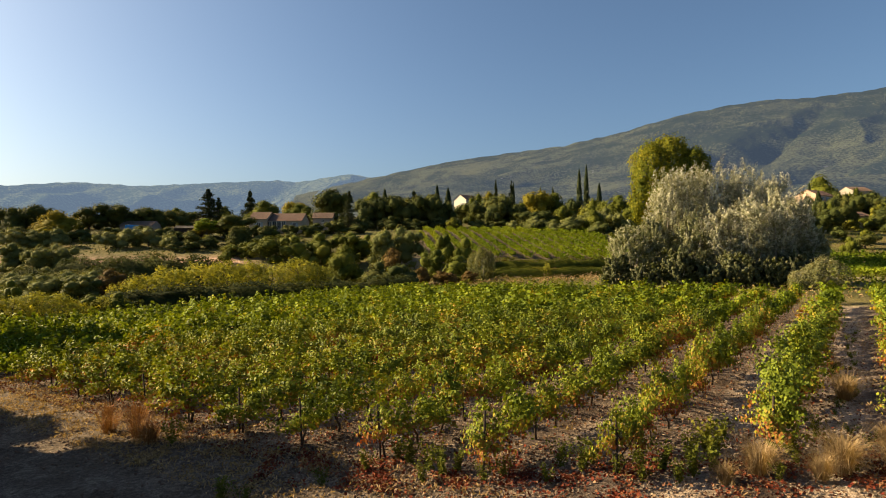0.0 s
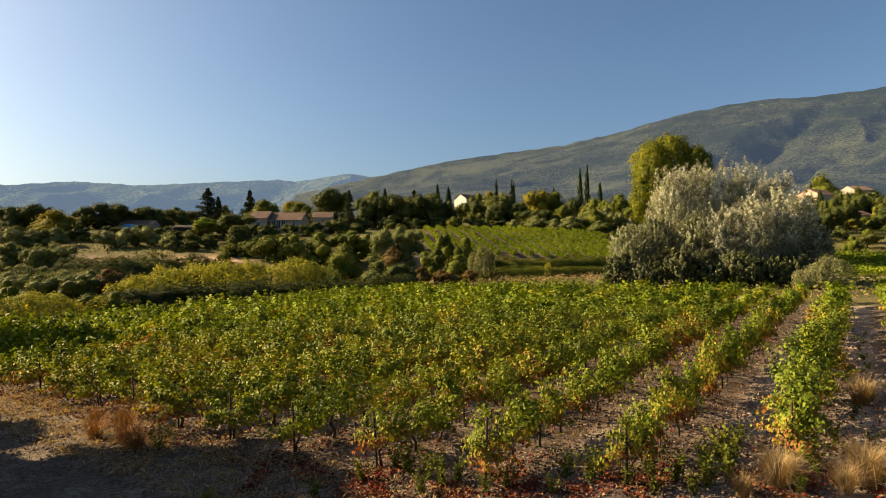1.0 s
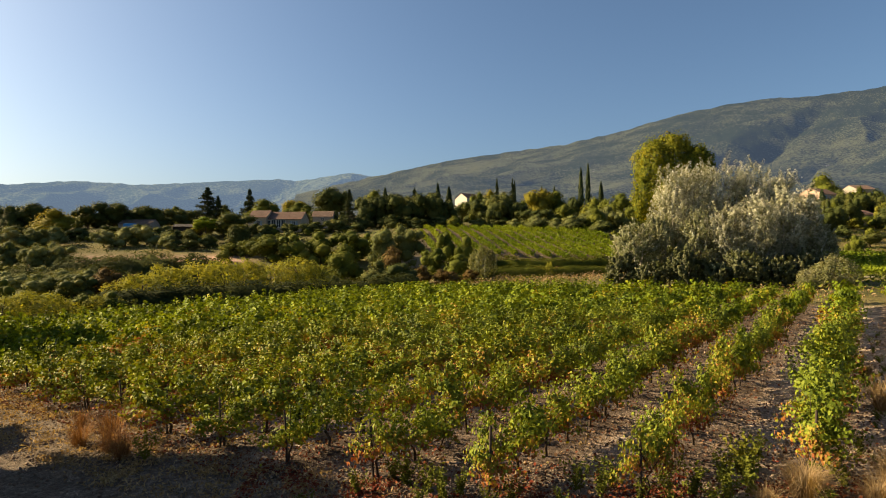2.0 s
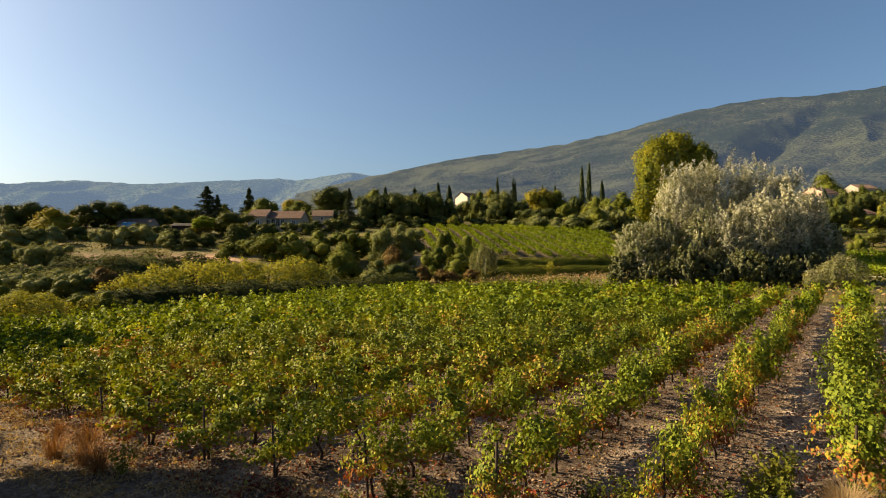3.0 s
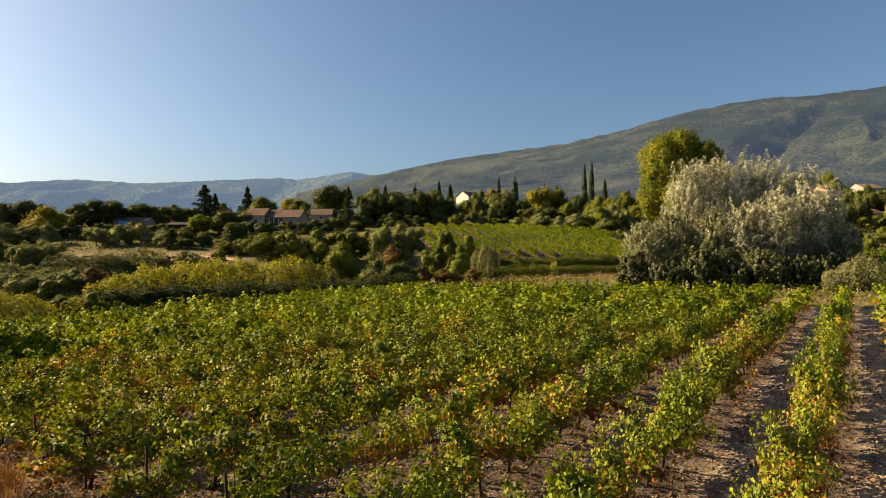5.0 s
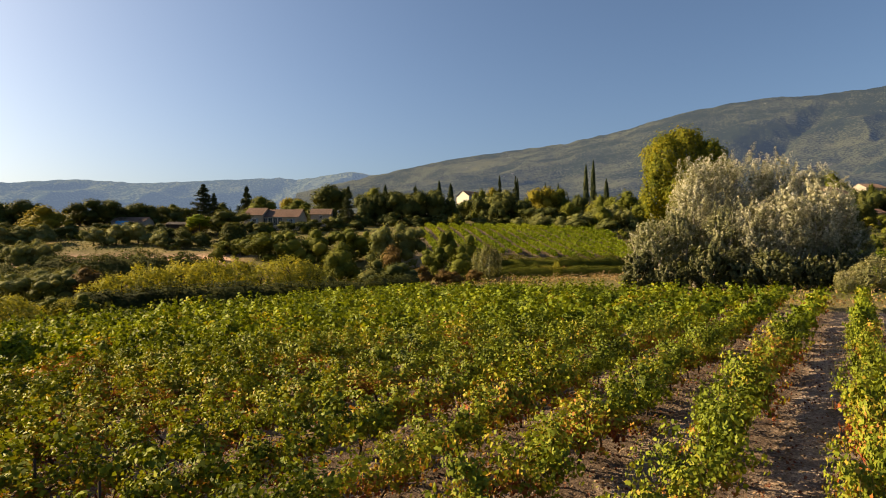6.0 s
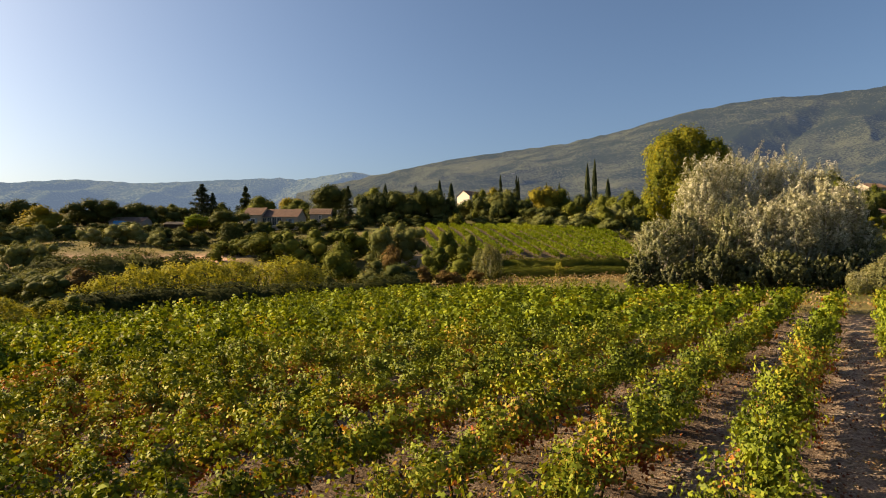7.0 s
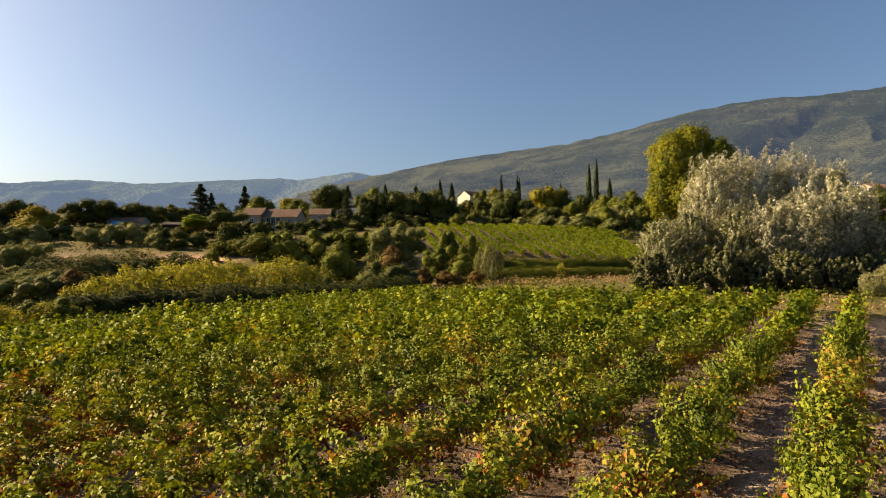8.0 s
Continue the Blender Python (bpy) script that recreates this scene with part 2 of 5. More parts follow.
def part(name, bm, mat, parent, label=""):
    me = bpy.data.meshes.new(name)
    bm.to_mesh(me)
    bm.free()
    me.materials.append(mat)
    return part_mesh(name, me, parent, label)


def thing(name, label, category, group="", kind="", m=None):
    ob = new(name)
    ob.empty_display_size = 0.2
    if m is not None:
        ob.matrix_basis = m
    return tagged(ob, label, category, group, kind)


def unit(v):
    return v / np.maximum(np.linalg.norm(v, axis=-1, keepdims=True), 1e-9)


def leaf_cards(rng, centres, normals, length, width, droop=0.0, folded=0.3):
    """Pointed leaves, each a folded rhombus of two triangles, round the given centres."""
    n = len(centres)
    nrm = unit(normals)
    t = unit(np.cross(nrm, unit(rng.normal(size=(n, 3)))))
    t[:, 2] -= droop
    t = unit(t)
    b = unit(np.cross(nrm, t))
    s = rng.uniform(0.65, 1.35, (n, 1))
    a, w = t * length * s * 0.5, b * width * s * 0.5
    fold = nrm * width * s * rng.uniform(0.05, folded, (n, 1))
    v = np.stack([centres - a, centres + w + fold, centres + a, centres - w + fold], 1)
    base = np.arange(n)[:, None] * 4
    f = np.concatenate([base + np.array([0, 2, 1]), base + np.array([0, 3, 2])], 0)
    return v.reshape(-1, 3), f


LOBED = np.array([(0, 0), (0.36, 0.02), (0.27, 0.42), (0.29, 0.74), (0, 1.0), (-0.29, 0.74), (-0.27, 0.42), (-0.36, 0.02)])


def lobed_leaves(rng, centres, normals, size):
    """Broad lobed vine leaves, folded along the midrib: two five-cornered halves each."""
    n = len(centres)
    nrm = unit(normals)
    t = np.cross(nrm, unit(rng.normal(size=(n, 3))))
    t[:, 2] -= 0.5
    t = unit(t - nrm * (t * nrm).sum(1, keepdims=True))
    b = np.cross(nrm, t)
    s = (size * rng.uniform(0.6, 1.3, n))[:, None, None]
    fold = rng.uniform(-0.1, 0.35, n)[:, None, None]
    curl = rng.uniform(-0.25, 0.1, n)[:, None, None]
    lx, ly = LOBED[None, :, :1], LOBED[None, :, 1:]
    v = centres[:, None] + s * (b[:, None] * lx + t[:, None] * (ly - 0.45) + nrm[:, None] * (np.abs(lx) * fold + curl * ly * ly))
    base = np.arange(n)[:, None] * 8
    f = np.concatenate([base + np.array([4, 3, 2, 1, 0]), base + np.array([7, 6, 5, 4, 0])], 0)
    return v.reshape(-1, 3), f


def tube(path, radii, sides=7):
    """Corners and four-sided faces of a tapering round stem along a path."""
    path, radii = np.asarray(path, float), np.asarray(radii, float)
    d = unit(np.gradient(path, axis=0))
    side = unit(np.cross(d, np.array([0.31, 0.95, 0.05])))
    up = np.cross(d, side)
    a = np.linspace(0, 2 * np.pi, sides, endpoint=False)
    ring = np.cos(a)[None, :, None] * side[:, None] + np.sin(a)[None, :, None] * up[:, None]
    v = path[:, None] + ring * radii[:, None, None]
    f = []
    for i in range(len(path) - 1):
        for j in range(sides):
            k = (j + 1) % sides
            f.append((i * sides + j, i * sides + k, (i + 1) * sides + k, (i + 1) * sides + j))
    return v.reshape(-1, 3), np.array(f)


def join(pieces):
    vs, fs, o = [], [], 0
    for v, f in pieces:
        vs.append(v)
        fs.append(f + o)
        o += len(v)
    return np.concatenate(vs), np.concatenate(fs)


def stems(rng, height, radius, lean, limbs, spread, start=0.3, thick=0.03):
    """A trunk and the limbs that fork from it, for a tree of that height and crown radius: a list of pieces, the trunk first."""
    zs = np.linspace(0, 0.85 * height, 7)
    wob = np.cumsum(rng.normal(0, 0.018 * height, (7, 2)), 0) * (np.arange(7) > 0)[:, None] + np.outer(zs / height, np.array(lean))
    path = np.column_stack([wob, zs])
    out = [tube(path, np.linspace(thick * height, 0.15 * thick * height, 7))]
    for i in range(limbs):
        k = rng.uniform(start, 0.75)
        p0 = np.array([np.interp(k, np.linspace(0, 1, 7), path[:, c]) for c in range(3)])
        a = rng.uniform(0, 2 * np.pi)
        reach = radius * rng.uniform(0.55, 0.95) * spread
        tip = p0 + np.array([math.cos(a) * reach, math.sin(a) * reach, height * rng.uniform(0.12, 0.3)])
        m = (p0 + tip) / 2 + np.array([0, 0, -0.03 * height]) + rng.normal(0, 0.02 * height, 3)
        out.append(tube([p0, m, tip], [0.4 * thick * height, 0.25 * thick * height, 0.06 * thick * height], 5))
    return out


def leafed(rng, n, lobes, bumps=16, bump=0.2, stray=0.15, calm=1.0, rise=0.25):
    """Leaf centres and outward directions of a full crown: lobes (x, y, z, rx, ry, rz) whose skin bulges into many small heads of leaves."""
    lobes = np.asarray(lobes, float)
    area = np.prod(lobes[:, 3:], 1) ** 0.67
    which = rng.choice(len(lobes), 3 * n, p=area / area.sum())
    heads = unit(rng.normal(size=(len(lobes), bumps, 3)))
    d = unit(rng.normal(size=(3 * n, 3)))
    near = np.einsum("nk,nbk->nb", d, heads[which])
    best = near.argmax(1)
    cap = np.exp(-(1 - near.max(1)) / (1.5 / bumps))
    deep = rng.uniform(0, 1, 3 * n)
    r = (1 - bump + bump * cap) * (1 - 0.2 * deep ** 2) + (rng.uniform(0, 1, 3 * n) < stray) * np.abs(rng.normal(0, 0.13, 3 * n))
    p = lobes[which, :3] + d * r[:, None] * lobes[which, 3:]
    hidden = np.zeros(3 * n, bool)
    for i, l in enumerate(lobes):
        hidden |= (which != i) & ((((p - l[:3]) / l[3:]) ** 2).sum(1) < 0.5)
    keep = np.flatnonzero(~hidden)
    keep = keep[:n] if len(keep) >= n else rng.choice(keep, n)
    tilt = (d - heads[which, best]) * 1.6
    skin = unit(unit(d / lobes[which, 3:]) + 0.8 * tilt + np.array([0, 0, rise]))
    out = unit(skin + rng.normal(0, 0.3 * calm, (3 * n, 3)))
    return p[keep], out[keep], skin[keep]


def random_lobes(rng, height, radius, base, count, flat=1.0):
    """Lobes of an uneven crown that stands from base to height."""
    mid = (base + height) / 2
    out = [(0, 0, mid, radius * 0.72, radius * 0.72, (height - base) * 0.42)]
    for i in range(count):
        a = 2 * np.pi * (i + rng.uniform(-0.3, 0.3)) / count
        q = rng.uniform(0.35, 0.68)
        s = rng.uniform(0.3, 0.5)
        z = base + (height - base) * rng.uniform(0.08, 0.76)
        out.append((math.cos(a) * radius * q, math.sin(a) * radius * q, z, radius * s, radius * s, (height - base) * s * 0.55 * flat))
    out.append((rng.normal(0, 0.15) * radius, rng.normal(0, 0.15) * radius, height - 0.2 * (height - base), radius * 0.42, radius * 0.42, (height - base) * 0.22))
    return out


def foliage(rng, pts, nrm, skin, length, width, inner=0.22, grown=2.1):
    """The leaves of a crown: small ones outside, and larger sprays just under them that close the gaps; they shade as the skin of the crown does."""
    k = int(len(pts) * inner)
    mid = pts.mean(0)
    under = leaf_cards(rng, mid + (pts[:k] - mid) * 0.93, nrm[:k], length * grown, width * grown, 0.0, 0.1)
    v, f = join([under, leaf_cards(rng, pts[k:], nrm[k:], length, width, 0.0, 0.18)])
    return v, f, np.repeat(unit(0.55 * skin + 0.45 * nrm), 4, 0)


ICO = bmesh.new()
bmesh.ops.create_icosphere(ICO, subdivisions=1, radius=1.0)
ICO_V, ICO_F = np.array([v.co[:] for v in ICO.verts]), np.array([[v.index for v in f.verts] for f in ICO.faces])
ICO.free()


def core(rng, lobes, size=0.84):
    """The closed inside of a crown: each lobe a lumpy ball that the leaves lie on."""
    pieces, nrm = [], []
    for l in np.asarray(lobes, float):
        pieces.append((l[:3] + ICO_V * l[3:] * size * rng.uniform(0.88, 1.1, (len(ICO_V), 1)), ICO_F))
        nrm.append(unit(ICO_V / l[3:]))
    v, f = join(pieces)
    v[:, 2] = np.maximum(v[:, 2], 0.0)
    return v, f, np.concatenate(nrm)


def crown_mesh(name, leaves, mat, inside=None):
    v, f, n = leaves
    if inside is not None:
        f, v, n = np.concatenate([f, inside[1] + len(v)]), np.concatenate([v, inside[0]]), np.concatenate([n, inside[2]])
    return mesh_of(name, v, f, mat, normals=n)


def upright_lobes(rng, height, radius, count=13, slim=0.4):
    """Lobes of a crown of many upright shoots, tallest in the middle."""
    out = [(0, 0, height * 0.38, radius * 0.75, radius * 0.75, height * 0.38)]
    for i in range(count):
        a, q = 2.4 * i + rng.uniform(-0.4, 0.4), math.sqrt((i + 0.3) / count) * 0.8
        top = height * (1 - 0.42 * q * q) * rng.uniform(0.84, 1.04)
        out.append((math.cos(a) * radius * q, math.sin(a) * radius * q, top * 0.56, radius * slim * rng.uniform(0.75, 1.2), radius * slim * rng.uniform(0.75, 1.2), top * 0.46))
    return out


# ---------------------------------------------------------------- the lie of the land
def land(x, y):
    """Height of the ground: the tilted vineyard, the hollow behind it, the terraces up to the houses and the plain beyond."""
    x, y = np.asarray(x, float), np.asarray(y, float)
    at = [-4600, -300, 14, 75, 95, 112, 126, 134, 150, 178, 192, 235, 275, 400, 700, 1500, 4700]
    up = [10, 3, 0, -1.22, -1.6, -1.5, -0.6, 1.4, 4.2, 9.6, 10.8, 14.2, 17, 27, 38, 55, 70]
    z = sum(np.interp(y + d, at, up) for d in (-6, -2, 2, 6)) / 4
    near = np.where(y < 60, -0.02 * (y - 14), z)
    k = np.clip((y - 50) / 25, 0, 1)
    z = np.where((y > -40) & (y < 75), near * (1 - k) + z * k, z)
    side = np.where(x < 4, 0.05, 0.041) * 40 * np.tanh((x - 4) / 40)
    z = z + side * (1 - np.clip((y - 85) / 55, 0, 1)) * np.clip((y + 300) / 250, 0, 1)
    return z


ALONG, ACROSS = np.array([0.585, 0.811]), np.array([0.811, -0.585])   # along a vine row, and from row to row to the right
ROW0, PITCH = -1.43, 2.38


def sheet_axis(lo, hi, fine, step, mid, mstep, far):
    a = list(np.arange(lo, hi, fine))
    v, s = hi, fine
    while v < far:
        s = min(s * 1.2, mstep) if v < mid else s * 1.22
        v += s
        a.append(v)
    return a


xr = sheet_axis(0, 26, 0.52, 0.52, 200, 6.5, 4500)
xs = np.array([-v for v in xr[:0:-1]] + xr)
yr = sheet_axis(2, 54, 0.52, 0.52, 300, 3.2, 4500)
yl = sheet_axis(-2, 0, 1.0, 1.0, 20, 5.0, 4500)
ys = np.array([-v for v in yl[::-1]] + yr)
gx, gy = np.meshgrid(xs, ys)
gz = land(gx, gy)
s_al, p_ac = gx * ALONG[0] + gy * ALONG[1], gx * ACROSS[0] + gy * ACROSS[1]
ph = (p_ac - ROW0) / PITCH
ridge = np.cos(2 * np.pi * ph)                      # earth drawn up along the rows, wheel tracks between them
track = np.exp(-((np.abs((ph % 1) - 0.5) - 0.22) / 0.07) ** 2)
inside = np.clip((s_al - 8) / 2, 0, 1) * np.clip((60 - s_al) / 4, 0, 1) * np.clip((p_ac + 48) / 3, 0, 1)
rough = np.array([noise.noise((a * 1.3, b * 1.3, 0.3)) + 0.6 * noise.noise((a * 3.1, b * 3.1, 2.3)) if abs(a) < 34 and 0 < b < 64 else 0.0
                  for a, b in zip(gx.ravel(), gy.ravel())]).reshape(gx.shape)
roll_ = np.array([noise.noise((a * 0.05, b * 0.05, 7.3)) if b < 900 and abs(a) < 900 else 0.0 for a, b in zip(gx.ravel(), gy.ravel())]).reshape(gx.shape)
gz = gz + inside * (0.05 * ridge - 0.05 * track) + 0.035 * rough + roll_ * 0.5 * np.clip((gy - 75) / 40, 0, 1)
nx, ny = len(xs), len(ys)
idx = np.arange(nx * ny).reshape(ny, nx)
quads = np.stack([idx[:-1, :-1], idx[:-1, 1:], idx[1:, 1:], idx[1:, :-1]], -1).reshape(-1, 4)
ground_me = mesh_of("ground", np.stack([gx, gy, gz], -1), quads, GROUND, True)
meadow = np.maximum(np.clip((gy - 52) / 14, 0, 1), np.clip((s_al - 49) / 3, 0, 1)) + 0.12 * (1 - inside) * (gy < 60)
bank = np.clip(1.6 * np.exp(-((gy - 130) / 7.5) ** 2), 0, 1) * np.clip((-45 - gx) / 6, 0, 1) * np.clip((gx + 125) / 10, 0, 1)
tilled = np.clip((gx + 9) / 3, 0, 1) * np.clip((48 - gx) / 3, 0, 1) * np.clip((gy - 135) / 3, 0, 1) * np.clip((189 - gy) / 3, 0, 1)
meadow = np.clip(meadow - bank - 0.85 * tilled, 0, 1)
# paler to the right, where sunlit soil is put into the colour
track_light = inside * np.clip(1.25 - np.abs((ph % 1) - 0.5) / 0.24, 0, 1) * np.clip(0.95 + p_ac * 0.06, 0.45, 0.95) + 0.08 * np.clip((9.5 - s_al) / 2, 0, 1) * (gy > 2) * (np.abs(gx) < 40)
ground_me.attributes.new("sunlit_track", "FLOAT", "POINT").data.foreach_set("value", np.clip(track_light, 0, 1).ravel().astype("f4"))
# weaker sand on the left of the bank: its shade is put into the colour
ground_me.attributes.new("sand", "FLOAT", "POINT").data.foreach_set("value", np.clip(1.5 * bank * (0.3 + 0.7 * np.clip((gx + 66) / 5, 0, 1)), 0, 1).ravel().astype("f4"))
ground_me.attributes.new("meadow", "FLOAT", "POINT").data.foreach_set("value", meadow.ravel().astype("f4"))
ground = tagged(new("ground", ground_me), "stony tan vineyard soil running into dry grass terraces", "ground", kind="structure")


def gully(x, y, depth, width, line):
    """How deep a valley that runs along a line is cut at a place."""
    best, along = 1e9, 0.0
    for i in range(len(line) - 1):
        ax, ay = line[i]
        dx, dy = line[i + 1][0] - ax, line[i + 1][1] - ay
        k = min(1.0, max(0.0, ((x - ax) * dx + (y - ay) * dy) / (dx * dx + dy * dy)))
        far = math.hypot(x - ax - k * dx, y - ay - k * dy)
        if far < best:
            best, along = far, (i + k) / (len(line) - 1)
    return depth * math.exp(-best / width) * min(1.0, 0.25 + 3.0 * along, 2.2 * (1.1 - along))


def ridge_range(name, label, crest, foot, rows, cols, rough, mat, seed, spur, wave, slant, gullies=()):
    """A mountain range: slopes with spurs and gullies from a foot line up to a crest line, and down behind it."""
    crest, foot = np.array(crest, float), np.array(foot, float)
    q = np.linspace(0, 1, cols)
    k = np.linspace(0, 1, len(crest))
    c = np.column_stack([np.interp(q, k, crest[:, i]) for i in range(3)])
    for i in (1, 2):
        w = np.ones(9) / 9
        c[4:-4, i] = np.convolve(c[:, i], w, "valid")
    f = np.column_stack([np.interp(q, np.linspace(0, 1, len(foot)), foot[:, i]) for i in range(3)])
    v = []
    for r in range(rows + 8):
        t = r / rows
        if t <= 1:
            b = f + (c - f) * t
            b[:, 2] = f[:, 2] + (c[:, 2] - f[:, 2]) * (0.75 * t + 0.25 * t ** 2.2)
            amp = spur * math.sin(math.pi * min(t * 1.02, 1)) ** 0.8
        else:
            b = c + (c - f) * (t - 1) * np.array([1, 1, 0])
            b[:, 2] = c[:, 2] - (t - 1) * (c[:, 2]) * 1.6
            amp = 0
        for a in b:
            x, y, z = a
            warp = 0.45 * noise.noise((x / (wave * 1.7), y / (wave * 1.7), seed + 3))
            w, l = slant[0] * x - slant[1] * y, slant[1] * x + slant[0] * y
            n1 = 1 - abs(noise.noise((w / wave + warp, l / (wave * 3.5) + warp, seed))) * 2.2
            n2 = 1 - abs(noise.noise((w / (wave * 0.4) + warp, l / (wave * 1.1), seed + 9))) * 2.0
            n3 = noise.noise((x / 60, y / 60, seed + 5))
            if t < 1:
                z -= sum(gully(x, y, *g) for g in gullies) * min(1.0, 6 * (1 - t))
            v.append((x, y, z + amp * ((n1 - 0.9) * 0.75 + (n2 - 0.9) * 0.28) + rough * (n3 + 0.6 * noise.noise((x / 22, y / 22, seed))) * min(1, 3 * t)))
    idx = np.arange((rows + 8) * cols).reshape(rows + 8, cols)
    fc = np.stack([idx[:-1, :-1], idx[:-1, 1:], idx[1:, 1:], idx[1:, :-1]], -1).reshape(-1, 4)
    return tagged(new(name, mesh_of(name, v, fc, mat, True)), label, "mountain", kind="structure")


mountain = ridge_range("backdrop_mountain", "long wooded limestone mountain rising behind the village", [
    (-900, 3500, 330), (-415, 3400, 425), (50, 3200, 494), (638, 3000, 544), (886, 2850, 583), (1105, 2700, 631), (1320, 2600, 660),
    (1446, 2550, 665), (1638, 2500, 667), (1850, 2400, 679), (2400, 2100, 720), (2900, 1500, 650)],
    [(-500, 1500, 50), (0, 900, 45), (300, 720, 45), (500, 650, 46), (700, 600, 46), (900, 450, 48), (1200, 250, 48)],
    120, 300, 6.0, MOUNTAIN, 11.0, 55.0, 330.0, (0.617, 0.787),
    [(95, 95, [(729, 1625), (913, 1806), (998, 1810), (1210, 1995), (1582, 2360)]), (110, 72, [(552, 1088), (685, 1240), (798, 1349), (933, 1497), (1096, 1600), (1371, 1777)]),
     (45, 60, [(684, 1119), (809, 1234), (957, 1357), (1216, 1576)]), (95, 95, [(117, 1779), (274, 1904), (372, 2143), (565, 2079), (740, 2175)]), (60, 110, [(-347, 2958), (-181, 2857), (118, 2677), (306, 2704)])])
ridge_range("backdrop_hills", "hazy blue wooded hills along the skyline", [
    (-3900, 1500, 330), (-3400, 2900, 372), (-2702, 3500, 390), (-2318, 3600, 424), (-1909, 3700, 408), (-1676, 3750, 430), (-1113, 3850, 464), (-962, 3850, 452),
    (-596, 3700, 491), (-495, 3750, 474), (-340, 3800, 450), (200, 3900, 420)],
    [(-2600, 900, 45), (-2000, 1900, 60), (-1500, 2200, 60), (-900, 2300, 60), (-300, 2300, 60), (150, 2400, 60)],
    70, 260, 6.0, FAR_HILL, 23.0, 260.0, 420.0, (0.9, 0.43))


# ---------------------------------------------------------------- the vineyard
turn = math.degrees(math.atan2(ALONG[1], ALONG[0]))
SUNWARD = 0.3 * np.array(Matrix.Rotation(-radians(turn), 3, "Z") @ SUN_DIR)   # vine leaves turn towards the light
def vine_parts(seed, leaves, size, tall, lobed):
    """Arrays of one grapevine: its twisted trunk, two canes, and the leaves along its many shoots."""
    rng = np.random.default_rng(seed)
    head = np.array([rng.normal(0, 0.05), rng.normal(0, 0.05), 0.48])
    trunk = tube([(0, 0, -0.08), (rng.normal(0, 0.03), rng.normal(0, 0.03), 0.2), (rng.normal(0, 0.05), rng.normal(0, 0.05), 0.36), head], [0.04, 0.03, 0.027, 0.032], 6)
    canes, pts, nrm, inner = [], [], [], []
    shoots = 19
    per = leaves // shoots
    for i in range(shoots):
        a = rng.normal(0, 0.5) + (0 if i % 2 else math.pi)                   # mostly along the row
        a = a if i % 3 else rng.uniform(0, 2 * math.pi)
        reach = rng.uniform(0.22, 0.74)
        top = tall * (rng.uniform(0.6, 1.14) if i % 4 else rng.uniform(0.32, 0.6))
        tip = np.array([math.cos(a) * reach, math.sin(a) * reach * 1.0, top])
        hang = rng.uniform(0, 0.45)
        mid = head + (tip - head) * 0.55 + np.array([math.cos(a) * 0.14, math.sin(a) * 0.14, 0.06])
        end = tip + np.array([math.cos(a) * 0.15, math.sin(a) * 0.15, -hang])
        if i in (1, 2):
            canes.append(tube([head, mid, tip], [0.014, 0.008, 0.004], 4))
        k = rng.uniform(0.1, 1.0, per)[:, None] ** 0.8
        way = (1 - k) ** 2 * head + 2 * k * (1 - k) * mid + k ** 2 * end
        off = rng.normal(0, 0.085, (per, 3))
        pts.append(way + off)
        nrm.append(unit(off * 5 + (way + off - head) * np.array([0.7, 1.0, 0.3]) + SUNWARD + rng.normal(0, 0.36, (per, 3))))
        deep = slice(None, per // 5)                                         # larger leaves inside close the plant
        inner.append((way[deep] + 0.5 * off[deep], nrm[-1][deep]))
    pts, nrm = np.concatenate(pts), np.concatenate(nrm)
    low = (pts[:, 2] < 0.45) & (rng.uniform(size=len(pts)) < 0.85)           # the foot of the vine stays bare
    pts[low, 2] = 0.45 + 0.5 * np.abs(pts[low, 2] - 0.45)
    ip, inn = (np.concatenate(a) for a in zip(*inner))
    ip[:, 2] = np.maximum(ip[:, 2], 0.52)
    if lobed:
        leaves_ = join([lobed_leaves(rng, pts, nrm, size), lobed_leaves(rng, ip[::2], inn[::2], size * 1.3)])
    else:
        leaves_ = join([leaf_cards(rng, pts, nrm, size * 1.2, size * (0.82 if size < 0.1 else 1.0)), leaf_cards(rng, ip, inn, size * 1.3, size * 1.15)])
    where, face = (np.concatenate([pts, ip[::2]]), np.concatenate([nrm, inn[::2]])) if lobed else (np.concatenate([pts, ip]), np.concatenate([nrm, inn]))
    bulge = unit((where - np.array([0, 0, 0.8 * tall - 0.35])) * np.array([0.8, 1.2, 1.0]) + np.array([0, 0, 0.1]))
    mixn = unit(bulge * (0.25 if lobed else 0.45 if size < 0.1 else 0.75) + face * (0.75 if lobed else 0.55 if size < 0.1 else 0.3))
    return trunk, canes, leaves_, np.repeat(mixn, 8 if lobed else 4, 0)


NEAR_VINES = []
for seed in range(14):                                   # nine with lobed leaves for the nearest rows, five plainer ones
    tr, cn, lv, ln = vine_parts(100 + seed, 1160 if seed < 9 else 1150, 0.069 if seed < 9 else 0.071, 1.42 + 0.12 * (seed % 3 - 1), seed < 9)
    NEAR_VINES.append((mesh_of("trunk", *tr, VINE_BARK, True), [mesh_of("cane", *c, VINE_BARK, True) for c in cn], aged(mesh_of("foliage", *lv, VINE, normals=ln), lv[0])))
FAR_VINES = [vine_parts(300 + seed, 285 if seed < 7 else 190, 0.128 if seed < 7 else 0.14, 1.42, False) for seed in range(14)]


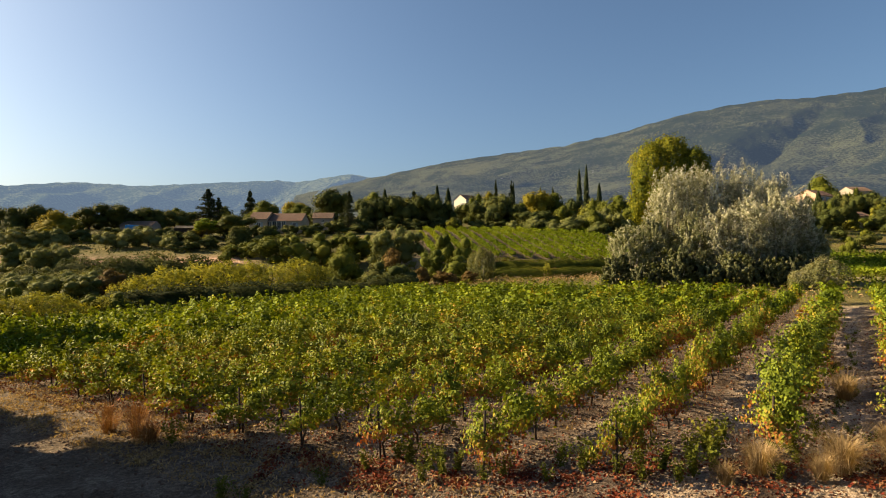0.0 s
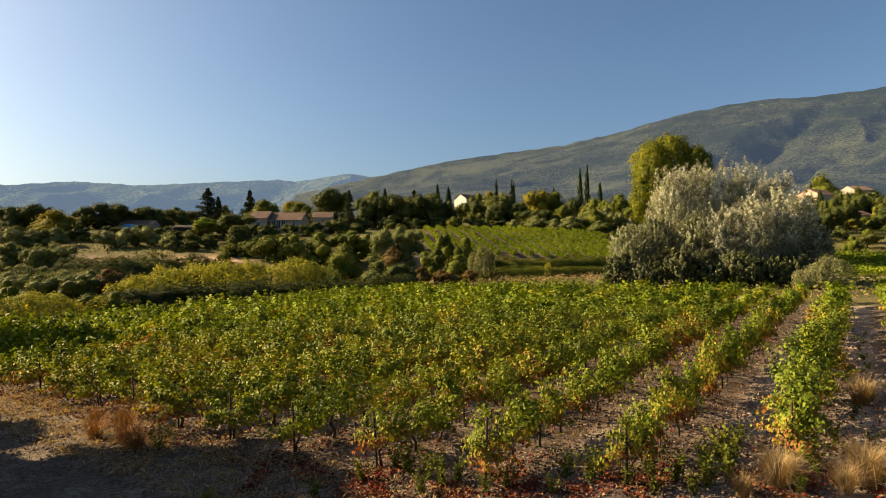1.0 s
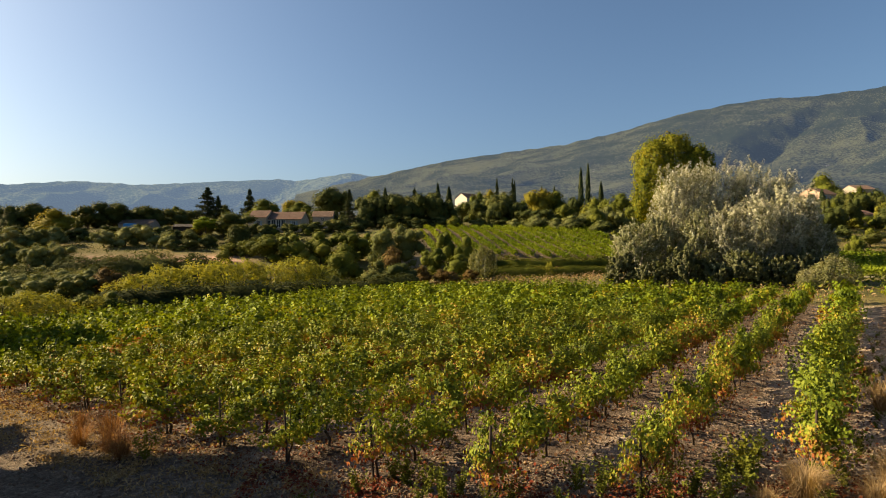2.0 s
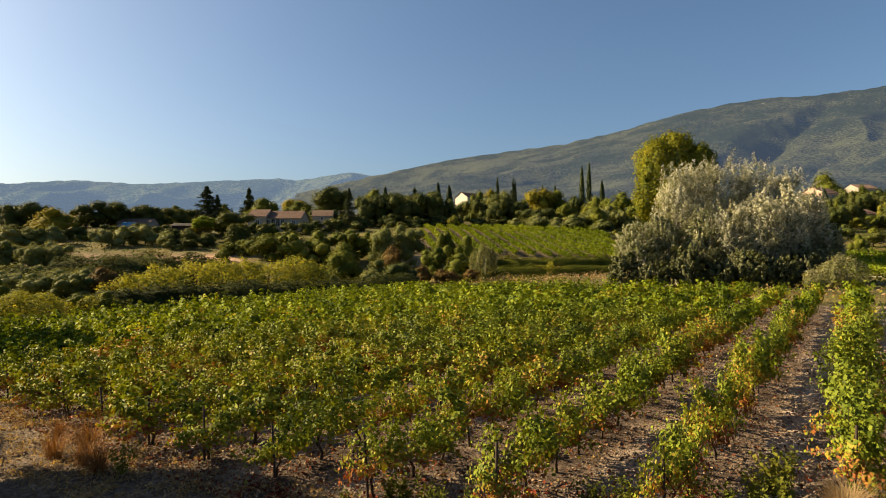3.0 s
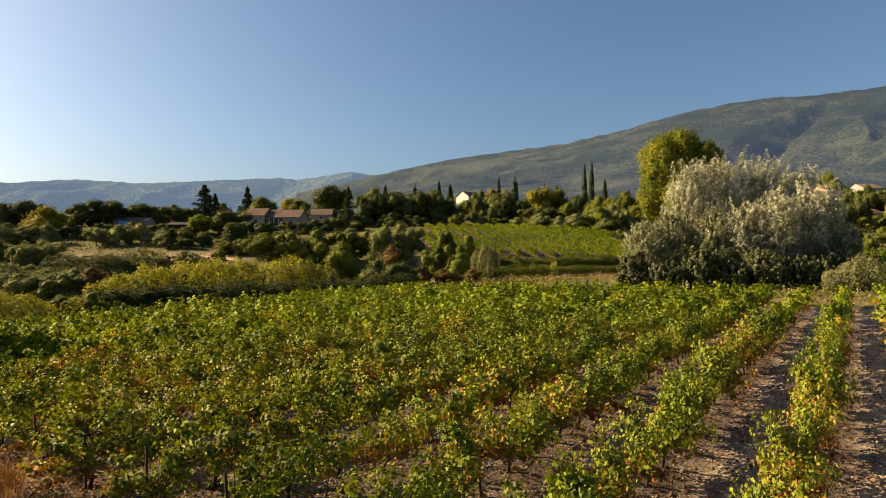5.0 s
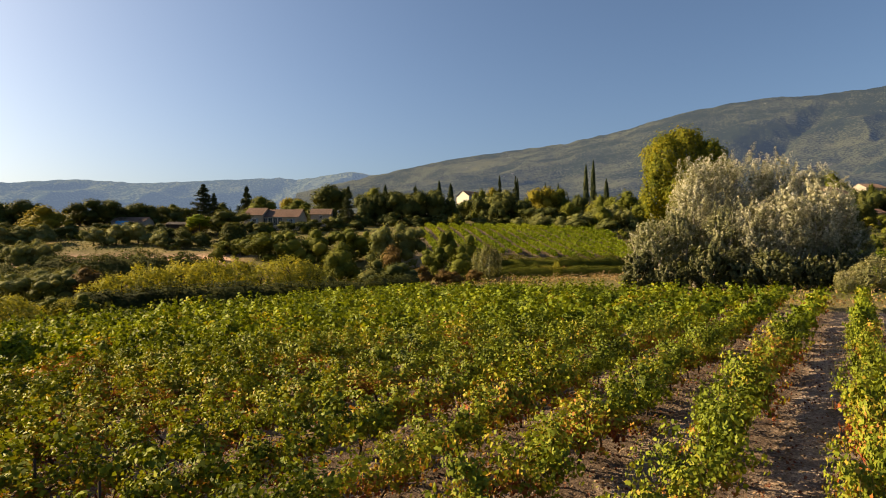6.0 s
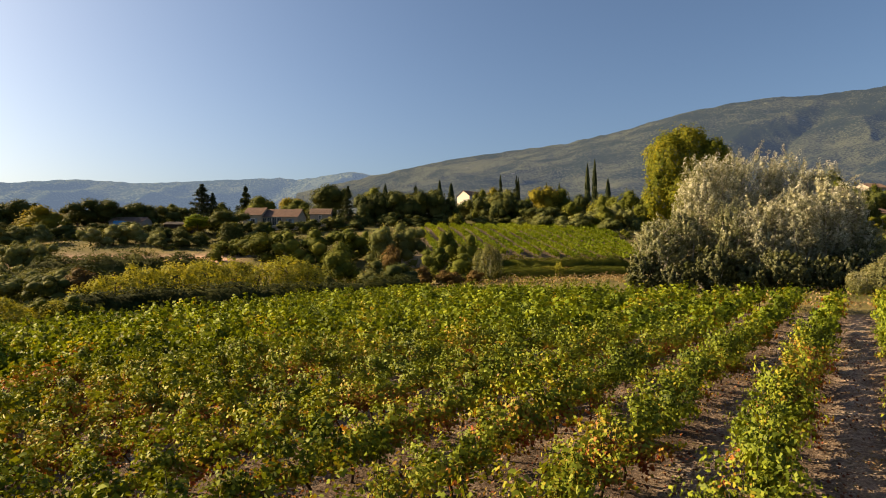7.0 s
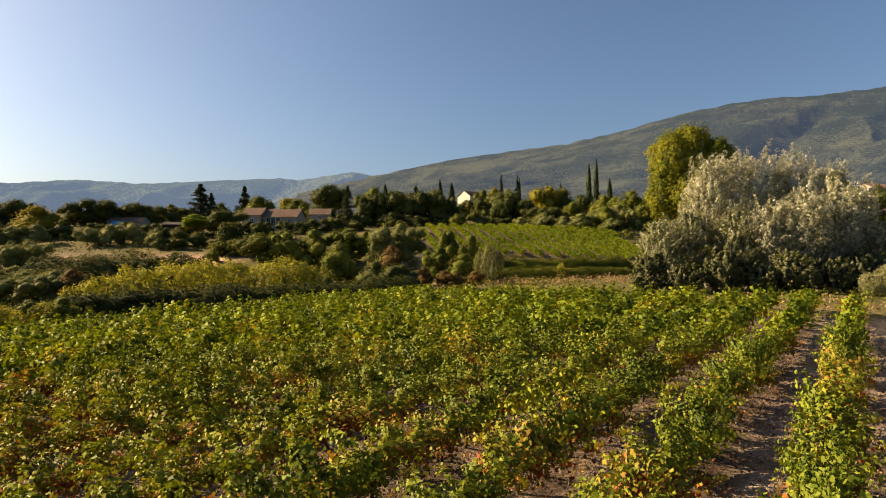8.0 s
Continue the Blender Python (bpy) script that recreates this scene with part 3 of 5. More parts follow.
def grapevine(v, m):
    ob = thing("grapevine", "grapevine with green leaves turning yellow and red", "grapevine", "vines of the vineyard", m=m)
    part_mesh("trunk", NEAR_VINES[v][0], ob, "dark gnarled vine trunk")
    for c in NEAR_VINES[v][1]:
        part_mesh("cane", c, ob)
    part_mesh("foliage", NEAR_VINES[v][2], ob)


def row_start(k):
    return 9.3 + 4.4 * math.exp(-abs(k) / 1.2)


def row_end(k):
    return 53 + 0.4 * max(0, k)


vine_rng = np.random.default_rng(5)
spots = []
for k in range(-4, 22):
    s = row_start(k)
    while s < row_end(k):
        p = ROW0 - PITCH * k + (0.35 if k < 0 else 0)
        q = p * ACROSS + s * ALONG + vine_rng.normal(0, 0.06, 2)
        spots.append((float(q[0]), float(q[1]), k, s))
        s += 1.08 + vine_rng.normal(0, 0.05)
spots.sort(key=lambda a: (a[0] - 1) ** 2 * 0.6 + (a[1] - 17) ** 2)
closest = sorted(range(300), key=lambda i: math.hypot(spots[i][0] - 2.5, spots[i][1] - 9.5))[:40]      # the rows that the way passes
far_tr, far_lv, far_own, far_nrm = [], [], [], []
for i, (x, y, k, s) in enumerate(spots):
    if vine_rng.uniform() < 0.025 and s > row_start(k) + 3:
        continue
    z = float(land(x, y)) + 0.02
    sc = vine_rng.uniform(0.88, 1.2)
    rot = turn + vine_rng.normal(0, 12)
    m = pose(x, y, z, vine_rng.normal(0, 3), vine_rng.normal(0, 3), rot) @ Matrix.Diagonal((1.14 * sc, (0.9 if k < 1 else 0.64 + 0.66 * min((k - 1) / 6, 1) ** 0.6) * sc, sc * vine_rng.uniform(0.93, 1.07), 1))
    v = i % 9 if i in closest else 9 + i % 5
    if i < 300:
        grapevine(v, m)
    else:
        r = np.array(m)
        far = FAR_VINES[i % 7 + (7 if y > 38 else 0)]
        far_own.append(far[2][0])
        far_nrm.append(far[3] @ np.array(m.to_3x3().normalized()).T)
        for src, dst in zip(far[::2], (far_tr, far_lv)):
            dst.append((src[0] @ r[:3, :3].T + r[:3, 3], src[1]))
rows_far = thing("vine_rows", "rows of grapevines in green and yellow autumn leaf", "vineyard", kind="stuff")
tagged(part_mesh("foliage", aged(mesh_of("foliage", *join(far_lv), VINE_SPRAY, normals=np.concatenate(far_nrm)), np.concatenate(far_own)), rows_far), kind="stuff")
tagged(part_mesh("trunks", mesh_of("trunks", *join(far_tr), VINE_BARK, True), rows_far, "dark vine trunks"), kind="stuff")

for k in range(0, 12):                                    # a wooden stake at the head of each row
    q = (ROW0 - PITCH * k) * ACROSS + (row_start(k) - 0.15) * ALONG
    tilt = vine_rng.normal(0, 4, 2)
    st = thing("vine_stake", "thin dark weathered stake at the head of a vine row", "stake", "stakes at the row heads",
               m=pose(float(q[0]), float(q[1]), float(land(*q)), tilt[0], tilt[1], 0))
    part_mesh("post", mesh_of("post", *tube([(0, 0, -0.2), (0.01, 0, 0.6), (0, 0.01, 1.25), (0, 0.01, 1.27)], [0.028, 0.026, 0.024, 0.002], 6), TIMBER), st)


# ---------------------------------------------------------------- trees and bushes
def leafy(seed, mat, count, leaf, base=0.2, lobes=6, bark=None, limbs=5, long=1.0, flat=1.0, upright=False):
    """Meshes of a broad tree or bush one metre high and one metre across, to be set up at any size."""
    rng = np.random.default_rng(seed)
    lob = upright_lobes(rng, 1.0, 0.5) if upright else random_lobes(rng, 1.0, 0.5, base, lobes, flat)
    pts, nrm, skin = leafed(rng, int(0.85 * count), lob, 20, 0.24, 0.4 if upright else 0.1, 0.7)
    pts[:, 2] = np.maximum(pts[:, 2], 0.02)
    crown = crown_mesh("crown", foliage(rng, pts, nrm, skin, leaf * 0.9 * long, leaf * 0.72, 0.1, 1.7), mat, None if upright else core(rng, lob, 0.7))
    trunk = mesh_of("trunk", *join(stems(rng, 0.9, 0.5, rng.normal(0, 0.05, 2), limbs, 0.9, 0.25, 0.028)), bark or BARK, True)
    return trunk, crown


def spire(seed, mat, count, leaf, slim, base=0.03, rag=0.12):
    """Meshes of a narrow pointed evergreen, one metre high and one metre across."""
    rng = np.random.default_rng(seed)
    z = base + (1 - base) * rng.uniform(0, 1, count) ** 1.1
    w = 0.5 * np.minimum((z - base) * 9 + 0.35, 1) * np.maximum(1 - z, 0) ** slim + 0.012
    a = rng.uniform(0, 2 * np.pi, count)
    lump = 1 + rag * np.sin(a * 3 + z * 40) + rag * np.sin(a * 5 - z * 63) + rng.normal(0, rag, count)
    r = w * lump * rng.uniform(0.55, 1.0, count) ** 0.5
    pts = np.column_stack([np.cos(a) * r, np.sin(a) * r, z])
    nrm = np.column_stack([np.cos(a), np.sin(a), np.full(count, 0.5)]) + rng.normal(0, 0.35, (count, 3))
    crown = mesh_of("crown", *leaf_cards(rng, pts, nrm, leaf * 1.8, leaf, -0.6), mat)
    trunk = mesh_of("trunk", *tube([(0, 0, -0.02), (0.003, 0, 0.4), (0, 0, 0.9)], [0.03, 0.02, 0.004], 6), BARK, True)
    return trunk, crown


def tiered(seed, mat, tiers, per, leaf, flat=0.05):
    """Meshes of a cedar or fir with level boughs in tiers, one metre high and one metre across."""
    rng = np.random.default_rng(seed)
    pts, boughs = [], []
    for i in range(tiers):
        k = (i + 0.5) / tiers
        z, w = 0.1 + 0.88 * k, 0.5 * (1 - k) ** 0.95 + 0.02
        for j in range(9):
            a = rng.uniform(0, 2 * np.pi)
            reach = w * rng.uniform(0.45, 1.1)
            d = np.array([math.cos(a), math.sin(a), rng.uniform(-0.35, 0.12)])
            u = rng.uniform(0.1, 1, per)[:, None]
            pts.append(np.array([0, 0, z]) + d * u * reach + rng.normal(0, 1, (per, 3)) * np.array([0.085 * w + 0.006, 0.085 * w + 0.006, flat * 0.4]) * (1.25 - 0.8 * u))
            boughs.append(tube([(0, 0, z), (d[0] * reach * 0.9, d[1] * reach * 0.9, z + d[2] * reach * 0.9)], [0.008, 0.002], 4))
    pts = np.concatenate(pts)
    nrm = rng.normal(0, 0.5, pts.shape) + np.array([0, 0, 0.9])
    crown = mesh_of("crown", *leaf_cards(rng, pts, nrm, leaf * 1.8, leaf), mat)
    trunk = mesh_of("trunk", *join([tube([(0, 0, -0.02), (0.005, 0, 0.5), (0, 0, 0.97)], [0.025, 0.016, 0.003], 6)] + boughs), BARK, True)
    return trunk, crown


KINDS = {
    "dark_tree": [leafy(s, DARK, 3200, 0.038, 0.0, 10) for s in (11, 12, 13)],
    "green_tree": [leafy(s, GREEN, 3300, 0.037, 0.02, 10) for s in (21, 22, 23)],
    "yellow_tree": [leafy(s, GOLD, 3200, 0.038, 0.05, 9) for s in (31, 32)],
    "olive_tree": [leafy(s, OLIVE, 2900, 0.034, 0.0, 14, long=1.3, flat=0.8) for s in (41, 42, 43)],
    "green_bush": [leafy(s, GREEN, 1500, 0.038, 0.0, 9) for s in (51, 52, 53)],
    "dark_bush": [leafy(s, DARK, 1400, 0.04, 0.0, 9) for s in (61, 62, 63)],
    "yellow_bush": [leafy(s, YELLOW, 3800, 0.031, 0.0, 8, long=1.6, upright=True) for s in (71, 72, 73)],
    "russet_bush": [leafy(s, BROWN, 1700, 0.048, 0.0, 9) for s in (81, 82)],
    "silver_shrub": [leafy(s, SHRUB, 7000, 0.03, 0.0, 7, long=1.5, bark=PALE_BARK, upright=True) for s in (95, 96)],
    "cypress": [spire(s, CONIFER, 1500, 0.07, 0.55) for s in (101, 102)],
    "hedge_column": [spire(s, DARK, 2600, 0.06, 0.16) for s in (105,)],
    "conifer": [tiered(s, CONIFER, 14, 70, 0.019, 0.04) for s in (111, 112)],
    "umbrella_tree": [leafy(s, VINE_FAR, 1500, 0.05, 0.5, 9, flat=0.8) for s in (131,)],
    "pine": [tiered(s, CONIFER, 6, 90, 0.03, 0.09) for s in (121,)],
}
for kind, mat, first in (("wild_green", GREEN, 151), ("wild_dark", DARK, 161), ("wild_olive", OLIVE, 171), ("wild_russet", BROWN, 181)):
    KINDS[kind] = [leafy(first + i, mat, 650, 0.065, 0.0, 5, limbs=1) for i in range(3)]
FAR_KINDS = {}                                             # plainer crowns for those beyond the hollow
for kind, mat, first in (("dark_tree", DARK, 211), ("green_tree", GREEN, 221), ("olive_tree", OLIVE, 241), ("green_bush", GREEN, 251), ("dark_bush", DARK, 261), ("yellow_tree", GOLD, 271)):
    FAR_KINDS[kind] = [leafy(first + i, mat, 2300 if "tree" in kind else 1200, 0.042 if "tree" in kind else 0.05, 0.0, 9) for i in range(3)]
for kind, mat, first in (("wild_green", GREEN, 281), ("wild_dark", DARK, 285), ("wild_olive", OLIVE, 289)):
    FAR_KINDS[kind] = [leafy(first + i, mat, 430, 0.08, 0.0, 4, limbs=1) for i in range(3)]
kind_count = {}


def plant(kind, name, label, category, group, spots):
    """Sets up one plant for each spot: x, y, width and height in metres."""
    rng = np.random.default_rng(len(kind) * 7 + len(label))
    each = []
    for x, y, w, h in spots:                               # a low broad clump is several bushes side by side
        n = max(1, math.ceil(w / (1.7 * h) - 0.25))
        for i in range(n):
            k = (i + 0.5) / n - 0.5
            q = 1.0 if n == 1 else float(rng.uniform(0.85, 1.15))
            each.append((x + w * k, y + (0 if n == 1 else float(rng.uniform(-0.4, 0.4)) * h), w / n * (1.0 if n == 1 else 1.3), h * q))
    for x, y, w, h in each:
        n = kind_count[kind] = kind_count.get(kind, -1) + 1
        sort = (FAR_KINDS if y > 140 and kind in FAR_KINDS else KINDS)[kind]
        meshes = sort[n % len(sort)]
        m = pose(x, y, float(land(x, y)) - 0.1, 0, 0, float(rng.uniform(0, 360))) @ Matrix.Diagonal((w, w, h, 1))
        ob = thing(name, label, category, group, m=m)
        part_mesh("trunk", meshes[0], ob)
        part_mesh("crown", meshes[1], ob)


plant("dark_tree", "broadleaf_tree", "dense dark green broadleaf tree by the houses", "tree", "trees round the houses", [
    (140.7, 222, 6.8, 12.5), (-127.0, 170, 10.9, 9.3), (-122.1, 172, 12.1, 9.8), (-118.3, 192, 13.3, 7.9), (-111.1, 195, 15.0, 9.1), (-104.0, 198, 12.7, 8.1),
    (-98.8, 200, 10.2, 7.2), (-60.3, 166, 14.0, 7.4), (-43.5, 222, 18.7, 15.0), (-25.8, 205, 12.6, 11.2), (-18.4, 208, 13.8, 12.5), (-11.5, 206, 11.9, 11.6),
    (-4.4, 207, 11.9, 12.9), (-2.0, 206, 8.4, 11.2), (15.1, 216, 13.8, 11.3), (22.3, 220, 14.1, 12.9), (29.9, 200, 12.3, 6.6), (38.2, 200, 14.3, 6.2),
    (136.9, 215, 10.5, 11.5), (142.9, 212, 12.5, 11.3),
])
plant("dark_tree", "broadleaf_tree", "dense dark green broadleaf tree by the houses", "tree", "trees round the houses", [
    (158.9, 222, 13.3, 12.7), (160.7, 235, 12.6, 14.9), (171.2, 240, 11.7, 13.3), (165.6, 220, 10.7, 11.8), (184.7, 230, 23.5, 13.1), (-106.7, 214, 12.3, 6.0),
    (-98.9, 212, 10.8, 5.1), (-94.6, 214, 9.3, 5.8), (8.3, 255, 12.4, 9.2), (12.5, 250, 9.6, 9.7), (25.2, 212, 10.8, 9.1), (48.9, 215, 8.3, 11.3),
    (147.8, 214, 6.6, 13.7), (139.4, 196, 6.5, 11.1), (168.8, 226, 9.8, 14.7), (131.3, 200, 5.6, 10.3), (-139.3, 175, 15.7, 9.1), (-155.7, 180, 20.7, 9.3),
])
plant("dark_tree", "broadleaf_tree", "dense dark green tree in a closed belt", "tree", "trees round the houses", [
    (-27.0, 199, 10.0, 10.5), (-22.0, 201, 11.0, 11.5), (-15.5, 200, 11.5, 11.8), (-9.0, 201, 11.5, 12.2), (-3.5, 200, 10.0, 11.6), (0.8, 203, 8.0, 10.0),
    (19.0, 208, 13.0, 12.2), (26.5, 206, 9.0, 9.0), (31.0, 196, 10.0, 6.5), (35.5, 196, 10.0, 6.5), (42.5, 198, 10.0, 6.5), (-92.0, 203, 10.0, 6.5),
    (100.0, 168, 10.0, 6.0), (108.0, 172, 10.0, 7.0), (118.0, 178, 10.0, 8.0), (126.0, 184, 10.0, 8.5), (112.0, 152, 8.0, 4.0), (140.0, 178, 12.0, 9.0), (152.0, 186, 12.0, 10.0),
])
plant("green_tree", "broadleaf_tree", "leafy mid-green tree on the terraces", "tree", "trees round the houses", [
    (-63.6, 204, 15.1, 10.4), (-60.1, 235, 14.4, 9.6), (-28.0, 225, 13.0, 14.2), (44.5, 228, 13.7, 14.0), (52.9, 205, 11.5, 11.2), (57.8, 195, 12.5, 12.5),
    (14.2, 232, 9.5, 13.6), (218.5, 330, 27.0, 27.0), (144.0, 190, 6.8, 9.5), (165.5, 200, 28.1, 13.6), (28.3, 208, 9.3, 9.9), (40.4, 196, 9.3, 8.5),
    (47.5, 182, 8.8, 7.4), (132.7, 196, 6.0, 9.9), (169.1, 236, 7.2, 16.4), (-19.1, 112, 8.7, 7.6), (-41.1, 135, 11.6, 6.5), (-88.7, 128, 6.5, 5.3),
    (63.8, 190, 12.2, 11.1),
])
plant("yellow_tree", "broadleaf_tree", "yellowing round tree among the houses", "tree", "trees round the houses", [
    (-111.9, 166, 15.3, 8.6), (37.6, 226, 14.5, 14.4), (-68.8, 168, 8.6, 5.4), (18.5, 240, 10.7, 14.5), (-62.3, 240, 12.3, 10.1),
])
plant("conifer", "conifer", "dark cedar with level boughs", "conifer", "conifers by the houses", [
    (-85.4, 209, 16.4, 14.5), (-80.9, 207, 10.1, 11.2), (-30.7, 188, 8.7, 13.2), (21.7, 236, 5.7, 18.8), (28.3, 238, 5.5, 18.9),
])
plant("pine", "pine", "dark flat-topped pine behind the houses", "pine", "conifers by the houses", [
    (-73.0, 217, 11.7, 13.8), (-11.4, 225, 10.1, 14.2),
])
plant("cypress", "cypress", "slender dark Italian cypress", "cypress", "cypresses", [
    (51.7, 218, 2.8, 21.2), (55.4, 222, 2.6, 23.1), (61.2, 225, 3.2, 16.3), (-21.7, 214, 3.3, 13.9), (1.9, 212, 3.8, 14.1), (-2.4, 235, 3.3, 16.1),
    (147.9, 232, 3.0, 16.7), (134.0, 205, 3.7, 13.1), (30.6, 250, 2.2, 17.7), (42.4, 250, 2.2, 15.6), (48.2, 252, 2.3, 15.7),
])
plant("hedge_column", "clipped_cypress", "clipped broad cypress column by the bank", "cypress", "cypresses", [
    (-53.1, 150, 5.9, 6.1),
])
plant("umbrella_tree", "broadleaf_tree", "small bright green tree with a flat crown", "tree", "trees round the houses", [
    (-66.3, 160, 8.3, 7.1),
])
plant("olive_tree", "olive_tree", "grey-green olive tree on a terrace", "olive tree", "olive trees", [
    (32.0, 182, 10.5, 4.7), (39.6, 180, 10.4, 5.2), (46.3, 172, 7.7, 4.6), (25.4, 186, 10.7, 3.8), (-112.4, 150, 8.6, 5.9), (-107.9, 152, 8.8, 5.1),
    (-103.5, 154, 8.3, 5.4), (-89.2, 152, 6.8, 4.8), (-84.7, 154, 7.9, 5.4), (-79.5, 155, 8.9, 5.6), (-71.4, 150, 5.8, 4.8), (-13.1, 128, 8.2, 9.5),
    (-8.5, 130, 9.1, 9.7), (47.0, 185, 8.5, 6.7), (52.9, 188, 9.6, 8.0), (56.1, 184, 7.5, 6.5), (-93.4, 125, 8.0, 7.2), (-86.0, 122, 7.0, 6.9),
    (-82.5, 124, 7.1, 7.1), (-62.3, 84, 6.4, 4.6),
])
plant("olive_tree", "olive_tree", "grey-green olive tree on a terrace", "olive tree", "olive trees", [
    (-56.8, 82, 6.3, 4.3), (-53.9, 84, 7.0, 4.7), (-52.4, 86, 5.5, 4.8),
])
plant("dark_bush", "bush", "dark green evergreen bush", "bush", "bushes on the terraces", [
    (-23.0, 196, 12.5, 4.2), (-14.3, 196, 12.5, 4.7), (-5.6, 195, 12.5, 4.3), (1.3, 195, 10.5, 3.9),
    (-30.2, 190, 10.9, 3.6), (14.9, 196, 11.8, 3.6), (-54.5, 171, 8.8, 3.9), (-48.9, 172, 8.8, 3.4), (-43.0, 172, 8.8, 3.6), (-36.6, 176, 12.4, 4.1),
    (-29.3, 176, 11.3, 3.6), (-122.5, 164, 10.5, 4.1),
])
plant("dark_bush", "bush", "dark green evergreen bush", "bush", "bushes on the terraces", [
    (-114.1, 163, 11.5, 4.0), (-106.8, 164, 11.5, 4.0), (-99.3, 165, 11.6, 4.0), (-90.1, 163, 11.5, 2.8), (-82.5, 164, 11.5, 4.1), (-73.5, 160, 11.3, 4.1),
    (-41.6, 200, 14.1, 6.2), (-111.8, 205, 15.7, 4.4), (-121.3, 204, 15.7, 4.7), 
    (-50.5, 80, 6.0, 4.1), (-10.1, 90, 6.9, 5.0), (-6.1, 86, 7.0, 4.4), (-9.8, 84, 5.4, 2.9),
    (-64.5, 152, 8.8, 4.0), (-67.2, 148, 8.5, 3.2),
])
plant("dark_bush", "bush", "dark green evergreen bush", "bush", "bushes on the terraces", [
    (-21.9, 96, 8.0, 4.5),
])


def hedge(label, line, wide, tall, mat, count, leaf, seed, ragged=0.35):
    """A grown-out hedge along a line: a closed bank of leaves, uneven in height and width."""
    rng = np.random.default_rng(seed)
    line = np.array(line, float)
    run = np.concatenate([[0], np.cumsum(np.linalg.norm(np.diff(line, axis=0), axis=1))])

    def skin(k, a, r):
        """Places on the bank: k along it, a round it from foot to foot."""
        c = np.column_stack([np.interp(k * run[-1], run, line[:, i]) for i in (0, 1)])
        d = unit(np.column_stack([np.interp(np.minimum(k * run[-1] + 1, run[-1]), run, line[:, i]) - np.interp(np.maximum(k * run[-1] - 1, 0), run, line[:, i]) for i in (0, 1)]))
        side = np.column_stack([d[:, 1], -d[:, 0]])
        lump = np.array([noise.noise((q * run[-1] / 5.0, b * 0.9, seed)) + 0.6 * noise.noise((q * run[-1] / 1.8, b * 2.2, seed + 4)) for q, b in zip(k, a)])
        grow = (1 + ragged * lump) * r * np.minimum(1, 0.45 + 8 * np.minimum(k, 1 - k))
        o, z = np.cos(a) * 0.5 * wide * grow, np.sin(a) ** 0.7 * tall * grow
        xy = c + side * o[:, None]
        n = np.column_stack([side * (np.cos(a) / wide)[:, None], np.sin(a) / tall])
        return np.column_stack([xy, land(xy[:, 0], xy[:, 1]) - 0.05 + z]), unit(n)

    ob = thing("hedge", label, "hedge", "hedges on the terraces")
    clumps = max(3, round(run[-1] / 4.0))
    at = rng.uniform(0, 1, count)
    p, n = skin(at, rng.uniform(0.02, math.pi - 0.02, count), rng.uniform(0.84, 1.02, count))
    nrm = unit(n + rng.normal(0, 0.4, n.shape) + np.array([0, 0, 0.1]))
    for c in range(clumps):                                # one bush after another
        own = np.flatnonzero((at * clumps).astype(int) == c)
        v, f = leaf_cards(rng, p[own], nrm[own], leaf * 1.25, leaf, 0.0, 0.2)
        nk, na = 7, 7
        gk, ga = np.meshgrid(np.linspace(c / clumps, (c + 1) / clumps, nk), np.linspace(0.02, math.pi - 0.02, na), indexing="ij")
        cp, cn = skin(gk.ravel(), ga.ravel(), np.full(nk * na, 0.8))
        idx = np.arange(nk * na).reshape(nk, na)
        q = np.concatenate([np.stack([idx[:-1, :-1], idx[:-1, 1:], idx[1:, 1:]], -1).reshape(-1, 3), np.stack([idx[:-1, :-1], idx[1:, 1:], idx[1:, :-1]], -1).reshape(-1, 3)])
        mid = q[len(q) // 4]
        if np.cross(cp[mid[1]] - cp[mid[0]], cp[mid[2]] - cp[mid[0]]) @ cn[mid[0]] < 0:
            q = q[:, ::-1]
        shade = np.concatenate([np.repeat(unit(0.65 * n[own] + 0.35 * nrm[own]), 4, 0), cn])
        part_mesh("bush", mesh_of("bush", np.concatenate([v, cp]), np.concatenate([f, q + len(v)]), mat, normals=shade), ob)


# this first bank is dark in place of the shadow behind the field
hedge("very dark green bush bank standing in for the shadow strip at the field edge", [(-41, 66), (-31, 70), (-22, 72.5), (-13, 76.5), (-3, 83)], 5.0, 2.3, SHADE_LEAF, 14000, 0.2, 901, 0.45)
hedge("dark evergreen hedge below the sandy bank", [(-76, 111), (-60, 112.5), (-50, 111.5), (-41, 113)], 7.0, 5.2, DARK, 13000, 0.28, 902, 0.4)
hedge("dark green hedge along a lower terrace", [(-78, 99), (-66, 99), (-54, 101)], 5.0, 3.6, DARK, 7000, 0.27, 903, 0.4)
hedge("low green hedge below the terrace vineyard", [(2, 123), (14, 122), (26, 122.5), (37, 124)], 3.6, 2.9, GREEN, 9000, 0.2, 904, 0.3)
hedge("low green hedge on the grassy step", [(5, 113), (18, 112), (34, 112)], 3.2, 2.0, GREEN, 7000, 0.19, 905, 0.35)


plant("green_bush", "bush", "rounded green bush in the hollow", "bush", "bushes on the terraces", [
    (-33.6, 132, 10.1, 7.5), (-28.0, 133, 10.2, 7.9), (-21.3, 134, 11.1, 7.9), (1.1, 124, 7.0, 9.0),
    (4.8, 122, 7.5, 8.2), (-1.8, 112, 6.4, 6.5), (2.5, 108, 7.6, 5.2),
])
